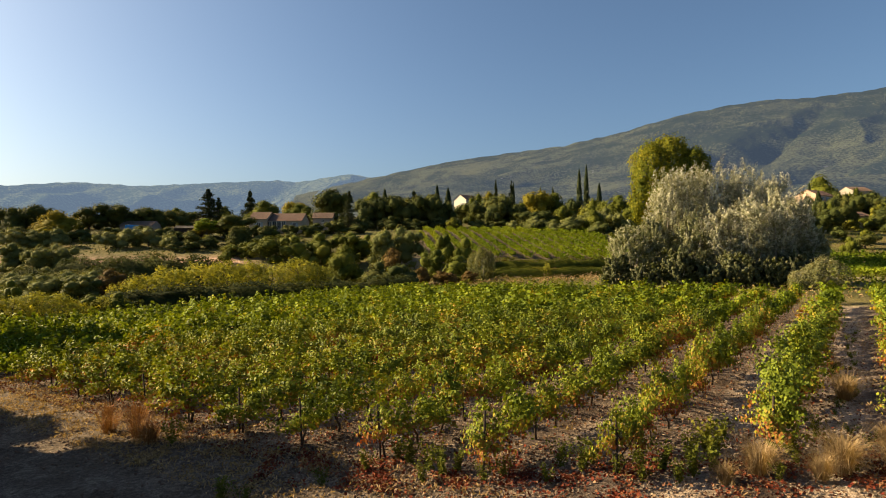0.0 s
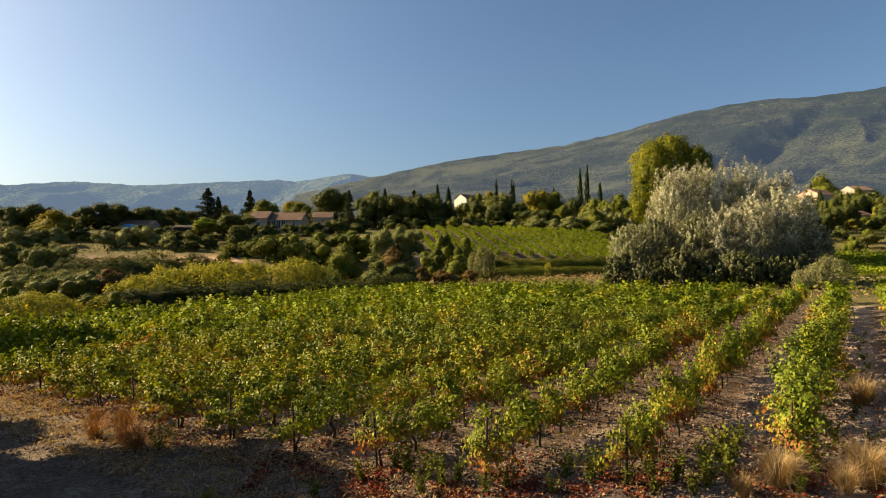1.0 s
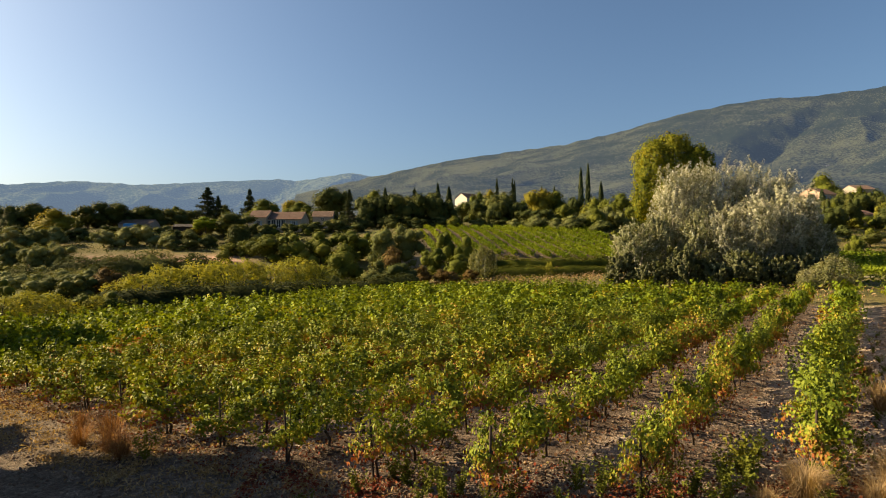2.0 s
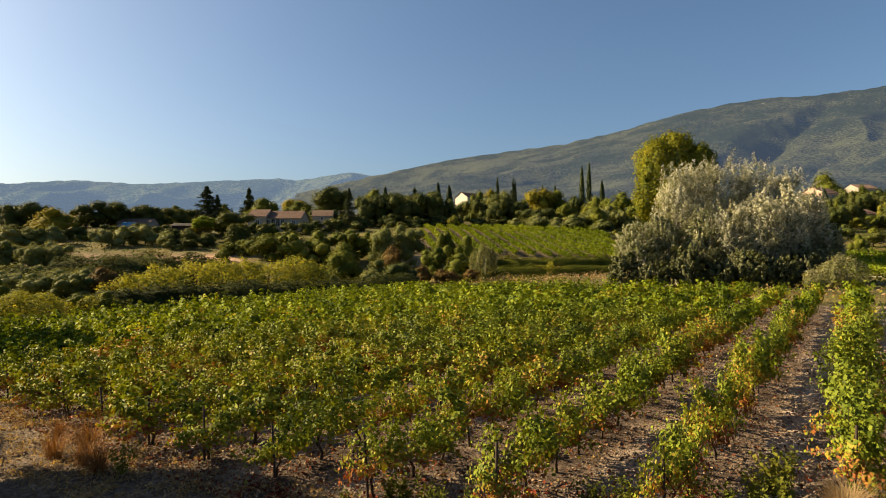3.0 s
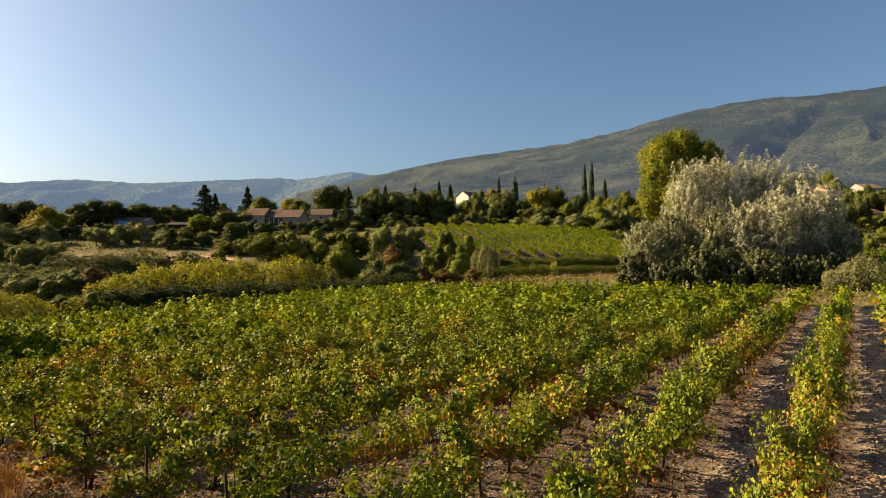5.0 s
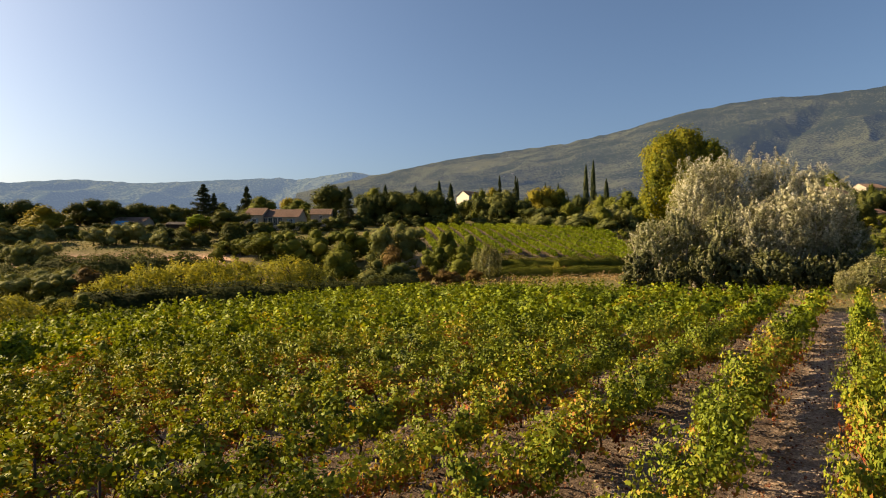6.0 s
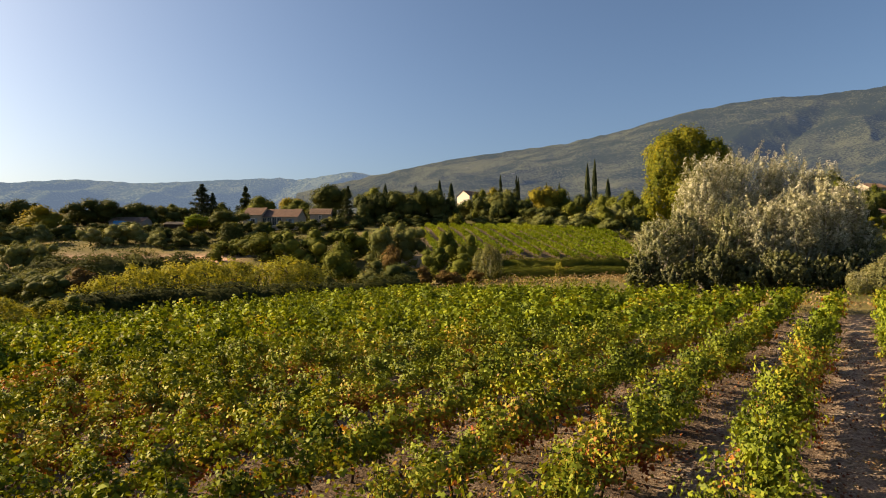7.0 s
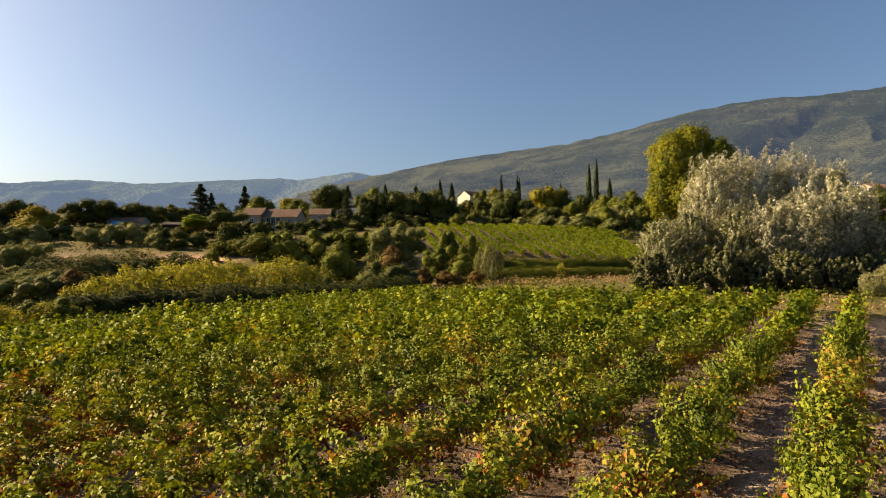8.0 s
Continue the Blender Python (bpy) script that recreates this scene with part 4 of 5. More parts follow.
plant("green_bush", "bush", "rounded green bush in the hollow", "bush", "bushes on the terraces", [
    (-18.8, 140, 6.3, 6.0), (-49.8, 140, 8.1, 3.8), (-52.6, 70, 3.6, 3.9), (-43.0, 60, 3.8, 2.6),
    (-35.5, 60, 5.1, 2.3), (133.2, 188, 7.7, 3.9), (137.8, 185, 9.9, 5.0), (99.3, 140, 4.7, 5.5), (118.0, 160, 4.7, 4.1),
])
plant("yellow_bush", "bush", "bright yellow-green autumn shrub", "bush", "yellow shrubs below the bank", [
    (-37.8, 73, 6.0, 4.6), (-36.0, 76, 6.3, 5.6), (-34.0, 80, 6.7, 6.0), (-31.7, 84, 6.4, 6.4), (-28.9, 86, 6.1, 6.2), (-25.4, 87, 7.2, 5.5),
    (-22.0, 88, 6.8, 6.5), (-19.8, 88, 5.6, 5.3), (-39.6, 72, 4.6, 3.4), (-38.8, 52, 4.7, 3.0), (-37.4, 54, 5.5, 3.2), (-37.0, 56, 3.9, 2.4),
    (-35.2, 60, 4.2, 2.4), (-42.2, 52, 5.3, 3.3), (20.1, 111, 1.8, 3.3),
])
plant("russet_bush", "bush", "russet thorny bush in dry grass", "bush", "bushes on the terraces", [
    (-48.4, 84, 5.8, 5.0), (-1.9, 100, 6.4, 3.0), (3.1, 100, 6.4, 2.4), (-10.4, 115, 5.9, 6.6), (-12.0, 82, 3.1, 2.0),
])
plant("silver_shrub", "bush", "pale silvery willow-like shrub", "bush", "silvery shrubs", [
    (7.1, 104, 5.1, 6.9), (38.6, 61, 3.4, 2.6), (40.1, 60, 4.4, 3.7), (37.6, 60, 3.0, 1.4),
])


FAR_WILD = {}


def corners(me):
    """The corners and triangles of a mesh as arrays."""
    v, f = np.empty(len(me.vertices) * 3, "f4"), np.empty(len(me.loops), "i4")
    me.vertices.foreach_get("co", v)
    me.loops.foreach_get("vertex_index", f)
    return v.reshape(-1, 3), f.reshape(-1, 3)


def fill(kinds, area, count, seed, low, high):
    """Scattered wild bushes in a stretch of the terraces, in ones and in clusters."""
    rng = np.random.default_rng(seed)
    made = {}
    while sum(len(v) for v in made.values()) < count:
        x, y = rng.uniform(area[0], area[1]), rng.uniform(area[2], area[3])
        h = rng.uniform(low, high)
        made.setdefault(kinds[int(rng.integers(0, len(kinds)))], []).append((round(x, 1), round(y, 1), h * rng.uniform(1.1, 1.7), h))
    for kind, spots in made.items():
        if area[2] >= 128:                                 # too far off to be told apart: kept as one mass
            for x, y, w, h in spots:
                v, f = corners(FAR_KINDS[kind][int(rng.integers(0, 3))][1])
                FAR_WILD.setdefault(kind, []).append((v * np.array([w, w, h]) + np.array([x, y, float(land(x, y)) - 0.1]), f))
            continue
        plant(kind, "bush", WILD[kind], "bush", "wild bushes of the hollow", spots)


WILD = {"wild_green": "wild green bush in the grassy hollow", "wild_dark": "dark evergreen scrub oak bush", "wild_olive": "low grey-green bush on a terrace",
        "wild_russet": "russet bush in dry grass"}
fill(["wild_olive", "wild_green", "wild_olive", "wild_olive"], (-135, -60, 97, 126), 36, 1, 2.0, 3.4)
fill(["wild_olive", "wild_green", "wild_olive"], (-100, -42, 78, 100), 26, 2, 1.4, 2.8)
fill(["wild_green", "wild_dark", "wild_olive", "wild_russet"], (-58, -6, 92, 128), 34, 3, 1.6, 3.2)
fill(["wild_green", "wild_dark", "wild_green"], (-58, -12, 128, 150), 14, 4, 2.0, 3.6)
fill(["wild_dark", "wild_green", "wild_olive"], (-130, -30, 150, 174), 40, 5, 1.8, 3.4)
fill(["wild_green", "wild_olive", "wild_russet", "wild_green"], (-8, 46, 108, 138), 22, 6, 0.9, 2.0)
fill(["wild_dark", "wild_green"], (-30, 60, 190, 230), 22, 7, 3.0, 5.0)
fill(["wild_olive", "wild_green", "wild_dark"], (45, 75, 150, 200), 14, 8, 2.0, 4.0)
fill(["wild_green", "wild_dark", "wild_olive"], (85, 190, 150, 230), 18, 9, 2.5, 5.0)
fill(["wild_green", "wild_dark"], (-170, 60, 235, 330), 20, 10, 4.0, 8.0)
far_wild = thing("far_bushes", "distant mass of green and grey-green wild bushes on the slopes", "bushes", kind="stuff")
for kind, pieces in FAR_WILD.items():
    tagged(part_mesh("foliage", mesh_of("foliage", *join(pieces), KINDS[kind][0][1].materials[0]), far_wild), kind="stuff")



# ---------------------------------------------------------------- the plane tree and the white poplars
def big_tree(name, label, category, x, y, w, h, seed, mat, bark, leaves, leaf, base, long=1.0, lobes=9, group="", bumps=26, bump=0.2, upright=False):
    rng = np.random.default_rng(seed)
    lob = [tuple(np.array(l) * np.array([w, w, h, w, w, h])) for l in (upright_lobes(rng, 1.0, 0.5, lobes) if upright else random_lobes(rng, 1.0, 0.5, base, lobes))]
    pts, nrm, skin = leafed(rng, leaves, lob, bumps, bump, 0.13)
    pts[:, 2] = np.maximum(pts[:, 2], 0.05)
    ob = thing(name, label, category, group, m=pose(x, y, float(land(x, y)) - 0.1))
    wood = stems(rng, h * 0.95, w / 2, rng.normal(0, 0.4, 2), 14, 0.9, 0.15, 0.016)
    for i, piece in enumerate(wood):
        part_mesh("limb" if i else "trunk", mesh_of("limb" if i else "trunk", *piece, bark, True), ob)
    part_mesh("crown", crown_mesh("crown", foliage(rng, pts, nrm, skin, leaf * 1.15 * long, leaf * 0.92, 0.12, 1.45), mat), ob)
    return ob


big_tree("plane_tree", "tall plane tree with yellow-green crown above the poplars", "tree", 54.4, 136, 22, 30.5, 405, PLANE, PALE_BARK, 34000, 0.4, 0.1, lobes=14, bumps=24, bump=0.3)


def poplar_leaf_material(name, old, mid, young):
    """White poplar leaves: grey-green along the shoot, felted white at its tip."""
    m, nt, p = material(name, 0.55, 0.25)
    g = nt.nodes.new("ShaderNodeNewGeometry")
    tip = nt.nodes.new("ShaderNodeAttribute")
    tip.attribute_name = "young"
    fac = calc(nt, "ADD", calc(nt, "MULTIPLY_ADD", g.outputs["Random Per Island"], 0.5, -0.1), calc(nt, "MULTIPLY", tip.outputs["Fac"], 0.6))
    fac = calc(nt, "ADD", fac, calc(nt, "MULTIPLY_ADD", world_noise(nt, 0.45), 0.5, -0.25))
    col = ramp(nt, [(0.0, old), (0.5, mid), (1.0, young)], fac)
    nt.links.new(col, p.inputs["Base Color"])
    tr = nt.nodes.new("ShaderNodeBsdfTranslucent")
    nt.links.new(mixed(nt, 1.0, col, (1.05, 1.0, 0.66), "MULTIPLY"), tr.inputs["Color"])
    mix = nt.nodes.new("ShaderNodeMixShader")
    mix.inputs[0].default_value = 0.3
    nt.links.new(p.outputs[0], mix.inputs[1])
    nt.links.new(tr.outputs[0], mix.inputs[2])
    nt.links.new(mix.outputs[0], nt.nodes["Material Output"].inputs["Surface"])
    return m


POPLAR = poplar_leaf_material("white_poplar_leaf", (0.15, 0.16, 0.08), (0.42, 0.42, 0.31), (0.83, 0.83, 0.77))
# a darker copy of the white poplar leaf, for some of the lower trees
DARK_POPLAR = poplar_leaf_material("dark_poplar_leaf", (0.085, 0.1, 0.036), (0.25, 0.26, 0.14), (0.7, 0.71, 0.6))
# dark green sucker leaves, darkened further for the shade at the thicket's foot
SUCKER = poplar_leaf_material("poplar_sucker_leaf", (0.04, 0.05, 0.014), (0.1, 0.112, 0.042), (0.34, 0.34, 0.22))


def poplar(name, label, category, x, y, w, h, seed, mat, shoots, per, leaf, low=0.12, reach=0.165, stems_n=5):
    """A white poplar: pale stems from one foot, and a dome of upright leafy shoots that end in white tips."""
    rng = np.random.default_rng(seed)
    ob = thing(name, label, category, "poplar thicket", m=pose(x, y, float(land(x, y)) - 0.1))
    heads = unit(rng.normal(size=(16, 3)) * np.array([1, 1, 0.6]) + np.array([0, 0, 0.35]))
    d = unit(rng.normal(size=(shoots, 3)) * np.array([1, 1, 0.8]) + np.array([0, 0, 0.25]))
    d[:, 2] = np.abs(d[:, 2]) * np.where(rng.uniform(size=shoots) < 0.3, -0.6, 1.0)
    near = (d @ heads.T).max(1)
    skin = (0.78 + 0.24 * np.exp(-(1 - near) / 0.07)) * rng.uniform(0.8, 1.04, shoots)
    mid = h * (low + (1 - low) * 0.42)
    size = np.array([w / 2, w / 2, h - mid])
    tip = np.array([0, 0, mid]) + d * skin[:, None] * size
    tip[:, 2] = np.maximum(tip[:, 2] + rng.uniform(0, 0.05, shoots) * h, 0.1 * h)
    way = unit(d * np.array([0.55, 0.55, 0.2]) + np.array([0, 0, 0.8]) + rng.normal(0, 0.3, (shoots, 3)))
    long = reach * h * rng.uniform(0.6, 1.3, shoots)
    k = rng.uniform(0, 1, (shoots, per)) ** 0.85
    girth = (0.04 + 0.25 * np.sin(np.pi * np.clip(0.25 + 0.7 * k, 0, 1))) * (long[:, None] / 1.9)
    a = rng.uniform(0, 2 * np.pi, (shoots, per))
    side = unit(np.cross(way, rng.normal(size=(shoots, 3))))
    over = np.cross(way, side)
    round_ = np.cos(a)[..., None] * side[:, None] + np.sin(a)[..., None] * over[:, None]
    pts = tip[:, None] + way[:, None] * ((k - 1) * long[:, None])[..., None] + round_ * (girth * rng.uniform(0.3, 1.1, (shoots, per)))[..., None]
    out = unit(0.7 * round_ + 0.75 * unit(d / size)[:, None] + np.array([0, 0, 0.2]))
    pts, out, k = pts.reshape(-1, 3), out.reshape(-1, 3), k.ravel()
    pts[:, 2] = np.maximum(pts[:, 2], 0.06)
    nrm = unit(out + rng.normal(0, 0.4, out.shape))
    # whiter towards shoot tips and higher up; inner leaves stay at zero
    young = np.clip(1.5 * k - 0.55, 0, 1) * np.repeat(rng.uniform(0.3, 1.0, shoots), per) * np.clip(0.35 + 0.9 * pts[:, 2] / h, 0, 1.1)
    n_in = len(pts) // 9                                                  # broad leaves further in close the crown
    v1, f1 = leaf_cards(rng, np.array([0, 0, mid]) + (pts[:n_in * 8:8] - np.array([0, 0, mid])) * np.array([0.84, 0.84, 0.9]), nrm[:n_in * 8:8], leaf * 3.2, leaf * 2.6, 0.0, 0.1)
    v2, f2 = leaf_cards(rng, pts, nrm, leaf * 1.35, leaf * 0.95, 0.0, 0.2)
    v, f = join([(v1, f1), (v2, f2)])
    me = mesh_of("crown", v, f, mat, normals=np.repeat(np.concatenate([unit(out[:n_in * 8:8]), unit(0.6 * out + 0.4 * nrm)]), 4, 0))
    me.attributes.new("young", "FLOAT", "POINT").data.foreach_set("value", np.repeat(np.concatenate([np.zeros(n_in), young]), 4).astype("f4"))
    for i in range(stems_n):                                              # stems fan out from the foot
        a = 2 * np.pi * (i + rng.uniform(-0.3, 0.3)) / stems_n
        q = w * rng.uniform(0.15, 0.4)
        top = h * rng.uniform(0.6, 0.78)
        path = [(0.1 * math.cos(a), 0.1 * math.sin(a), -0.1), (0.35 * q * math.cos(a), 0.35 * q * math.sin(a), 0.3 * top),
                (0.75 * q * math.cos(a + 0.2), 0.75 * q * math.sin(a + 0.2), 0.65 * top), (q * math.cos(a + 0.1), q * math.sin(a + 0.1), top)]
        part_mesh("stem", mesh_of("stem", *tube(path, np.array([0.011, 0.009, 0.006, 0.002]) * h, 6), PALE_BARK, True), ob)
    twigs = np.flatnonzero(rng.uniform(size=shoots) < 0.3)
    tagged(part_mesh("twig", mesh_of("twig", *join([tube([tip[i] - way[i] * long[i] * 1.2 - d[i] * np.array([0.12, 0.12, 0]) * w, tip[i] - way[i] * 0.05 * long[i]], [0.03, 0.008], 4) for i in twigs]), PALE_BARK, True), ob, "thin pale twigs"), kind="stuff")
    part_mesh("crown", me, ob)
    return ob


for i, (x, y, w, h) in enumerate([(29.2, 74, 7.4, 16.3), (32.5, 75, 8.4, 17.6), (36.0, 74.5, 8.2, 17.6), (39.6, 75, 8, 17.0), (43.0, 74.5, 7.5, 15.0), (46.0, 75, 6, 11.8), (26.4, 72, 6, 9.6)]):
    poplar("white_poplar", "tall white poplar with silvery leaves and pale stems", "tree", x, y, w, h, 430 + i, DARK_POPLAR if i == 6 else POPLAR, 225, 84, 0.096)
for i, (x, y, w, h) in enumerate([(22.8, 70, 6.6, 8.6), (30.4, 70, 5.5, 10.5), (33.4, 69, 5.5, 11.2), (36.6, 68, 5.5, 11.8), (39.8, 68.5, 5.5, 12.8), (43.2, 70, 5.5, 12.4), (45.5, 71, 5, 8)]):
    poplar("white_poplar", "young white poplar with silver-tipped upright shoots", "tree", x, y, w, h, 450 + i, DARK_POPLAR if i in (0, 1, 6) else POPLAR, 160, 78, 0.096, 0.05, 0.2)
for i, (x, y, w, h) in enumerate([(20.6, 68, 4.6, 4.6), (23.5, 66.5, 4.5, 3.6), (27, 66, 5, 5.4), (30, 65, 4, 3.6), (33.2, 65, 5.5, 4.8), (36.9, 65, 4.6, 4.0), (40.3, 66, 4.5, 4.6), (43, 67, 4, 4.4)]):
    poplar("poplar_sucker", "low dark green bushy poplar sucker at the foot of the thicket", "bush", x, y, w, h, 470 + i, SUCKER, 110, 52, 0.15, 0.0, 0.3, 3)


# ---------------------------------------------------------------- houses
def box(bm, x0, x1, y0, y1, z0, z1):
    vs = [bm.verts.new(c) for c in ((x0, y0, z0), (x1, y0, z0), (x1, y1, z0), (x0, y1, z0), (x0, y0, z1), (x1, y0, z1), (x1, y1, z1), (x0, y1, z1))]
    for f in ((3, 2, 1, 0), (4, 5, 6, 7), (0, 1, 5, 4), (1, 2, 6, 5), (2, 3, 7, 6), (3, 0, 4, 7)):
        bm.faces.new([vs[i] for i in f])


def house(label, x, y, turn, w, d, h, rise, wall_mat, roof_mat, windows=(), z=None, ridge_along=True):
    """A gabled house, its front towards -y before it is turned. windows: (x, sill, width, height, kind)."""
    z = float(land(x, y)) - 0.3 if z is None else z
    ob = thing("house", label, "house", "houses of the village", m=pose(x, y, z, 0, 0, turn))
    bm = bmesh.new()
    box(bm, -w / 2, w / 2, -d / 2, d / 2, -1.5, h)
    if ridge_along:
        g = [(-w / 2, -d / 2, h), (-w / 2, d / 2, h), (-w / 2, 0, h + rise), (w / 2, -d / 2, h), (w / 2, d / 2, h), (w / 2, 0, h + rise)]
    else:
        g = [(-w / 2, -d / 2, h), (w / 2, -d / 2, h), (0, -d / 2, h + rise), (-w / 2, d / 2, h), (w / 2, d / 2, h), (0, d / 2, h + rise)]
    vs = [bm.verts.new(c) for c in g]
    bm.faces.new(vs[:3])
    bm.faces.new(vs[3:])
    part("wall", bm, wall_mat, ob)
    span, run = (d, w) if ridge_along else (w, d)
    for side in (-1, 1):                                   # each roof slope: courses of round tiles, laid with a small overlap
        bm = bmesh.new()
        n = max(6, int(run / 0.45))
        slope = math.hypot(span / 2 + 0.45, rise * (span / 2 + 0.45) / (span / 2))
        ang = math.atan2(rise, span / 2)
        for i in range(n):
            a0 = -run / 2 - 0.3 + (run + 0.6) * i / n
            a1 = -run / 2 - 0.3 + (run + 0.6) * (i + 1) / n
            am = (a0 + a1) / 2
            for c, (b0, b1) in enumerate(((0.0, 0.36), (0.34, 0.7), (0.68, 1.0))):
                prof = []
                for a, up in ((a0, 0.05), (a0 * 0.7 + am * 0.3, 0.1), (am, 0.12), (am * 0.3 + a1 * 0.7, 0.1), (a1, 0.05)):
                    for b, lift in ((b0, 0.03), (b1, 0.07)):
                        out = side * slope * b * math.cos(ang)
                        zz = h + rise - slope * b * math.sin(ang) + up + lift
                        prof.append(bm.verts.new((a, out, zz) if ridge_along else (out, a, zz)))
                for q in range(4):
                    bm.faces.new((prof[2 * q], prof[2 * q + 1], prof[2 * q + 3], prof[2 * q + 2]))
        part("roof", bm, roof_mat, ob)
    for wx, sill, ww, wh, kind in windows:
        win = thing("window", "", "")
        win.parent = ob
        win.location = (wx, -d / 2, sill)
        bm = bmesh.new()
        t = 0.09
        for a, b, c, e in ((-ww / 2, ww / 2, 0, t), (-ww / 2, ww / 2, wh - t, wh), (-ww / 2, -ww / 2 + t, t, wh - t), (ww / 2 - t, ww / 2, t, wh - t), (-0.03, 0.03, t, wh - t)):
            box(bm, a, b, -0.06, 0.02, c, e)
        part("window_frame", bm, FRAME, win)
        bm = bmesh.new()
        box(bm, -ww / 2 + t, ww / 2 - t, -0.025, -0.01, t, wh - t)
        part("pane", bm, GLASS, win)
        if kind == "shutters":
            for s in (-1, 1):
                bm = bmesh.new()
                box(bm, s * ww / 2 - (ww / 2 if s < 0 else 0), s * ww / 2 + (ww / 2 if s > 0 else 0), -0.06, -0.01, 0, wh)
                part("shutter", bm, SHUTTER, win)
    return ob


house("long cream farmhouse wing with clay tile roof and tall white windows", -49, 182, -4, 11.0, 8, 3.0, 2.3, CREAM, ROOF,
      [(-4.6, 0.5, 1.1, 2.1, ""), (-3.1, 0.3, 1.3, 2.5, ""), (-1.6, 0.3, 1.3, 2.5, ""), (-0.1, 0.3, 1.3, 2.5, ""), (3.2, 0.9, 1.2, 1.4, "shutters")], 10.3)
house("cream farmhouse end with clay tile roof", -56.9, 181.5, -4, 5.6, 8, 3.5, 2.2, CREAM, ROOF, [(0.2, 0.9, 1.3, 1.5, "shutters")], 10.3)
house("small farm outbuilding with weathered tile roof", -40.2, 194, 3, 6.4, 6, 2.4, 1.8, GREY_WALL, OLD_ROOF, [(0, 0.8, 1.0, 1.2, "")], 12.4)
house("low cottage with weathered tile roof behind the trees", -102, 194, 0, 10.5, 7, 2.4, 1.6, GREY_WALL, OLD_ROOF, [(2, 0.8, 1.2, 1.2, "")], 9.8)
# closed box: the shade inside the carport is given by dark wall colour
house("carport with dark walls standing in for its shaded opening, and flat tile roof", -75, 170, 6, 7, 5, 2.3, 0.7, TIMBER, GREY_ROOF, [], 8.2)
house("white gabled house on the slope", 11.2, 268, -48, 8, 9, 7.5, 2.4, WHITE, ROOF, [(1.5, 4.6, 1.1, 1.4, "shutters")], 19.6, False)
house("pink village house with clay tile roof", 150, 232, 30, 12, 9, 5.2, 2.4, PINK, ROOF, [(-3, 3, 1.1, 1.5, "shutters"), (1, 3, 1.1, 1.5, "shutters")], 20.5)
house("tall cream village house with clay tile roof", 163, 243, -15, 10, 9, 4.6, 2.4, PINK, ROOF, [(-2, 2.4, 1.1, 1.4, "shutters"), (2, 2.4, 1.1, 1.4, "shutters")], 20)
house("long cream village house higher up", 208, 290, 10, 11, 9, 5.0, 2.2, GREY_WALL, OLD_ROOF, [(-3, 2.4, 1.1, 1.4, "shutters"), (3, 2.4, 1.1, 1.4, "shutters")], 28.5)
house("small cream house with hipped tile roof among trees", 146, 204, 20, 7, 7, 2.8, 1.6, CREAM, ROOF, [(0, 0.9, 1.1, 1.2, "shutters")], 13.2)


# ---------------------------------------------------------------- further fields, road, walls
def far_field(name, label, x0, x1, y0, y1, way, gap, step, size, seed):
    """A vineyard too far off to tell its vines apart: rows of leafy clumps."""
    rng = np.random.default_rng(seed)
    d = unit(np.array(way, float))
    side = np.array([d[1], -d[0]])
    c = np.array([(x0 + x1) / 2, (y0 + y1) / 2])
    far = max(x1 - x0, y1 - y0)
    pts = []
    for a in np.arange(-far, far, gap):
        for b in np.arange(-far, far, step):
            q = c + side * a + d * (b + rng.normal(0, 0.15))
            edge = 3 * math.sin(q[0] * 0.13)
            if x0 < q[0] < x1 and y0 + edge < q[1] < y1 - 0.5 * edge and rng.uniform() > 0.06:
                pts.append(q + rng.normal(0, 0.08, 2))
    pts = np.array(pts)
    z = land(pts[:, 0], pts[:, 1])
    n = 44
    off = rng.normal(0, 1, (len(pts), n, 3)) * np.array([0.4, 0.4, 0.3]) + np.array([0, 0, 0.95])
    p = (np.column_stack([pts, z])[:, None] + off).reshape(-1, 3)
    nrm = unit(rng.normal(0, 0.6, p.shape) + np.array([0, 0, 0.6]))
    return tagged(new(name, mesh_of(name, *leaf_cards(rng, p, nrm, size * 1.2, size), VINE_FAR)), label, "vineyard", kind="stuff")


far_field("terrace_vineyard", "bright green vineyard on the slope below the houses", -7, 46, 137, 187, (-0.17, 0.985), 3.6, 0.7, 0.36, 61)
far_field("valley_vineyard", "green vineyard beside the pale road", 66, 135, 93, 112, (0.95, 0.3), 2.6, 1.15, 0.34, 62)
far_field("valley_vineyard", "darker green vineyard above a grassy step", 70, 160, 120, 142, (0.97, 0.2), 2.6, 1.15, 0.36, 63)


def ribbon(name, label, category, line, width, lift, mat):
    """A way laid on the ground along a line."""
    line = np.array(line, float)
    t = np.linspace(0, len(line) - 1, 40)
    c = np.column_stack([np.interp(t, range(len(line)), line[:, i]) for i in (0, 1)])
    d = unit(np.gradient(c, axis=0))
    side = np.column_stack([d[:, 1], -d[:, 0]])
    v = []
    for k in (-0.5, -0.25, 0, 0.25, 0.5):
        q = c + side * width * k
        v.append(np.column_stack([q, land(q[:, 0], q[:, 1]) + lift - 0.1 * abs(k)]))
    v = np.stack(v, 1)
    idx = np.arange(v.shape[0] * 5).reshape(-1, 5)
    f = np.stack([idx[:-1, :-1], idx[:-1, 1:], idx[1:, 1:], idx[1:, :-1]], -1).reshape(-1, 4)
    return tagged(new(name, mesh_of(name, v, f, mat, True)), label, category, kind="structure")


ribbon("road", "pale gravel road crossing behind the vineyard", "road", [(56, 87), (75, 84), (110, 84), (170, 92)], 4.0, 0.14, ROAD)


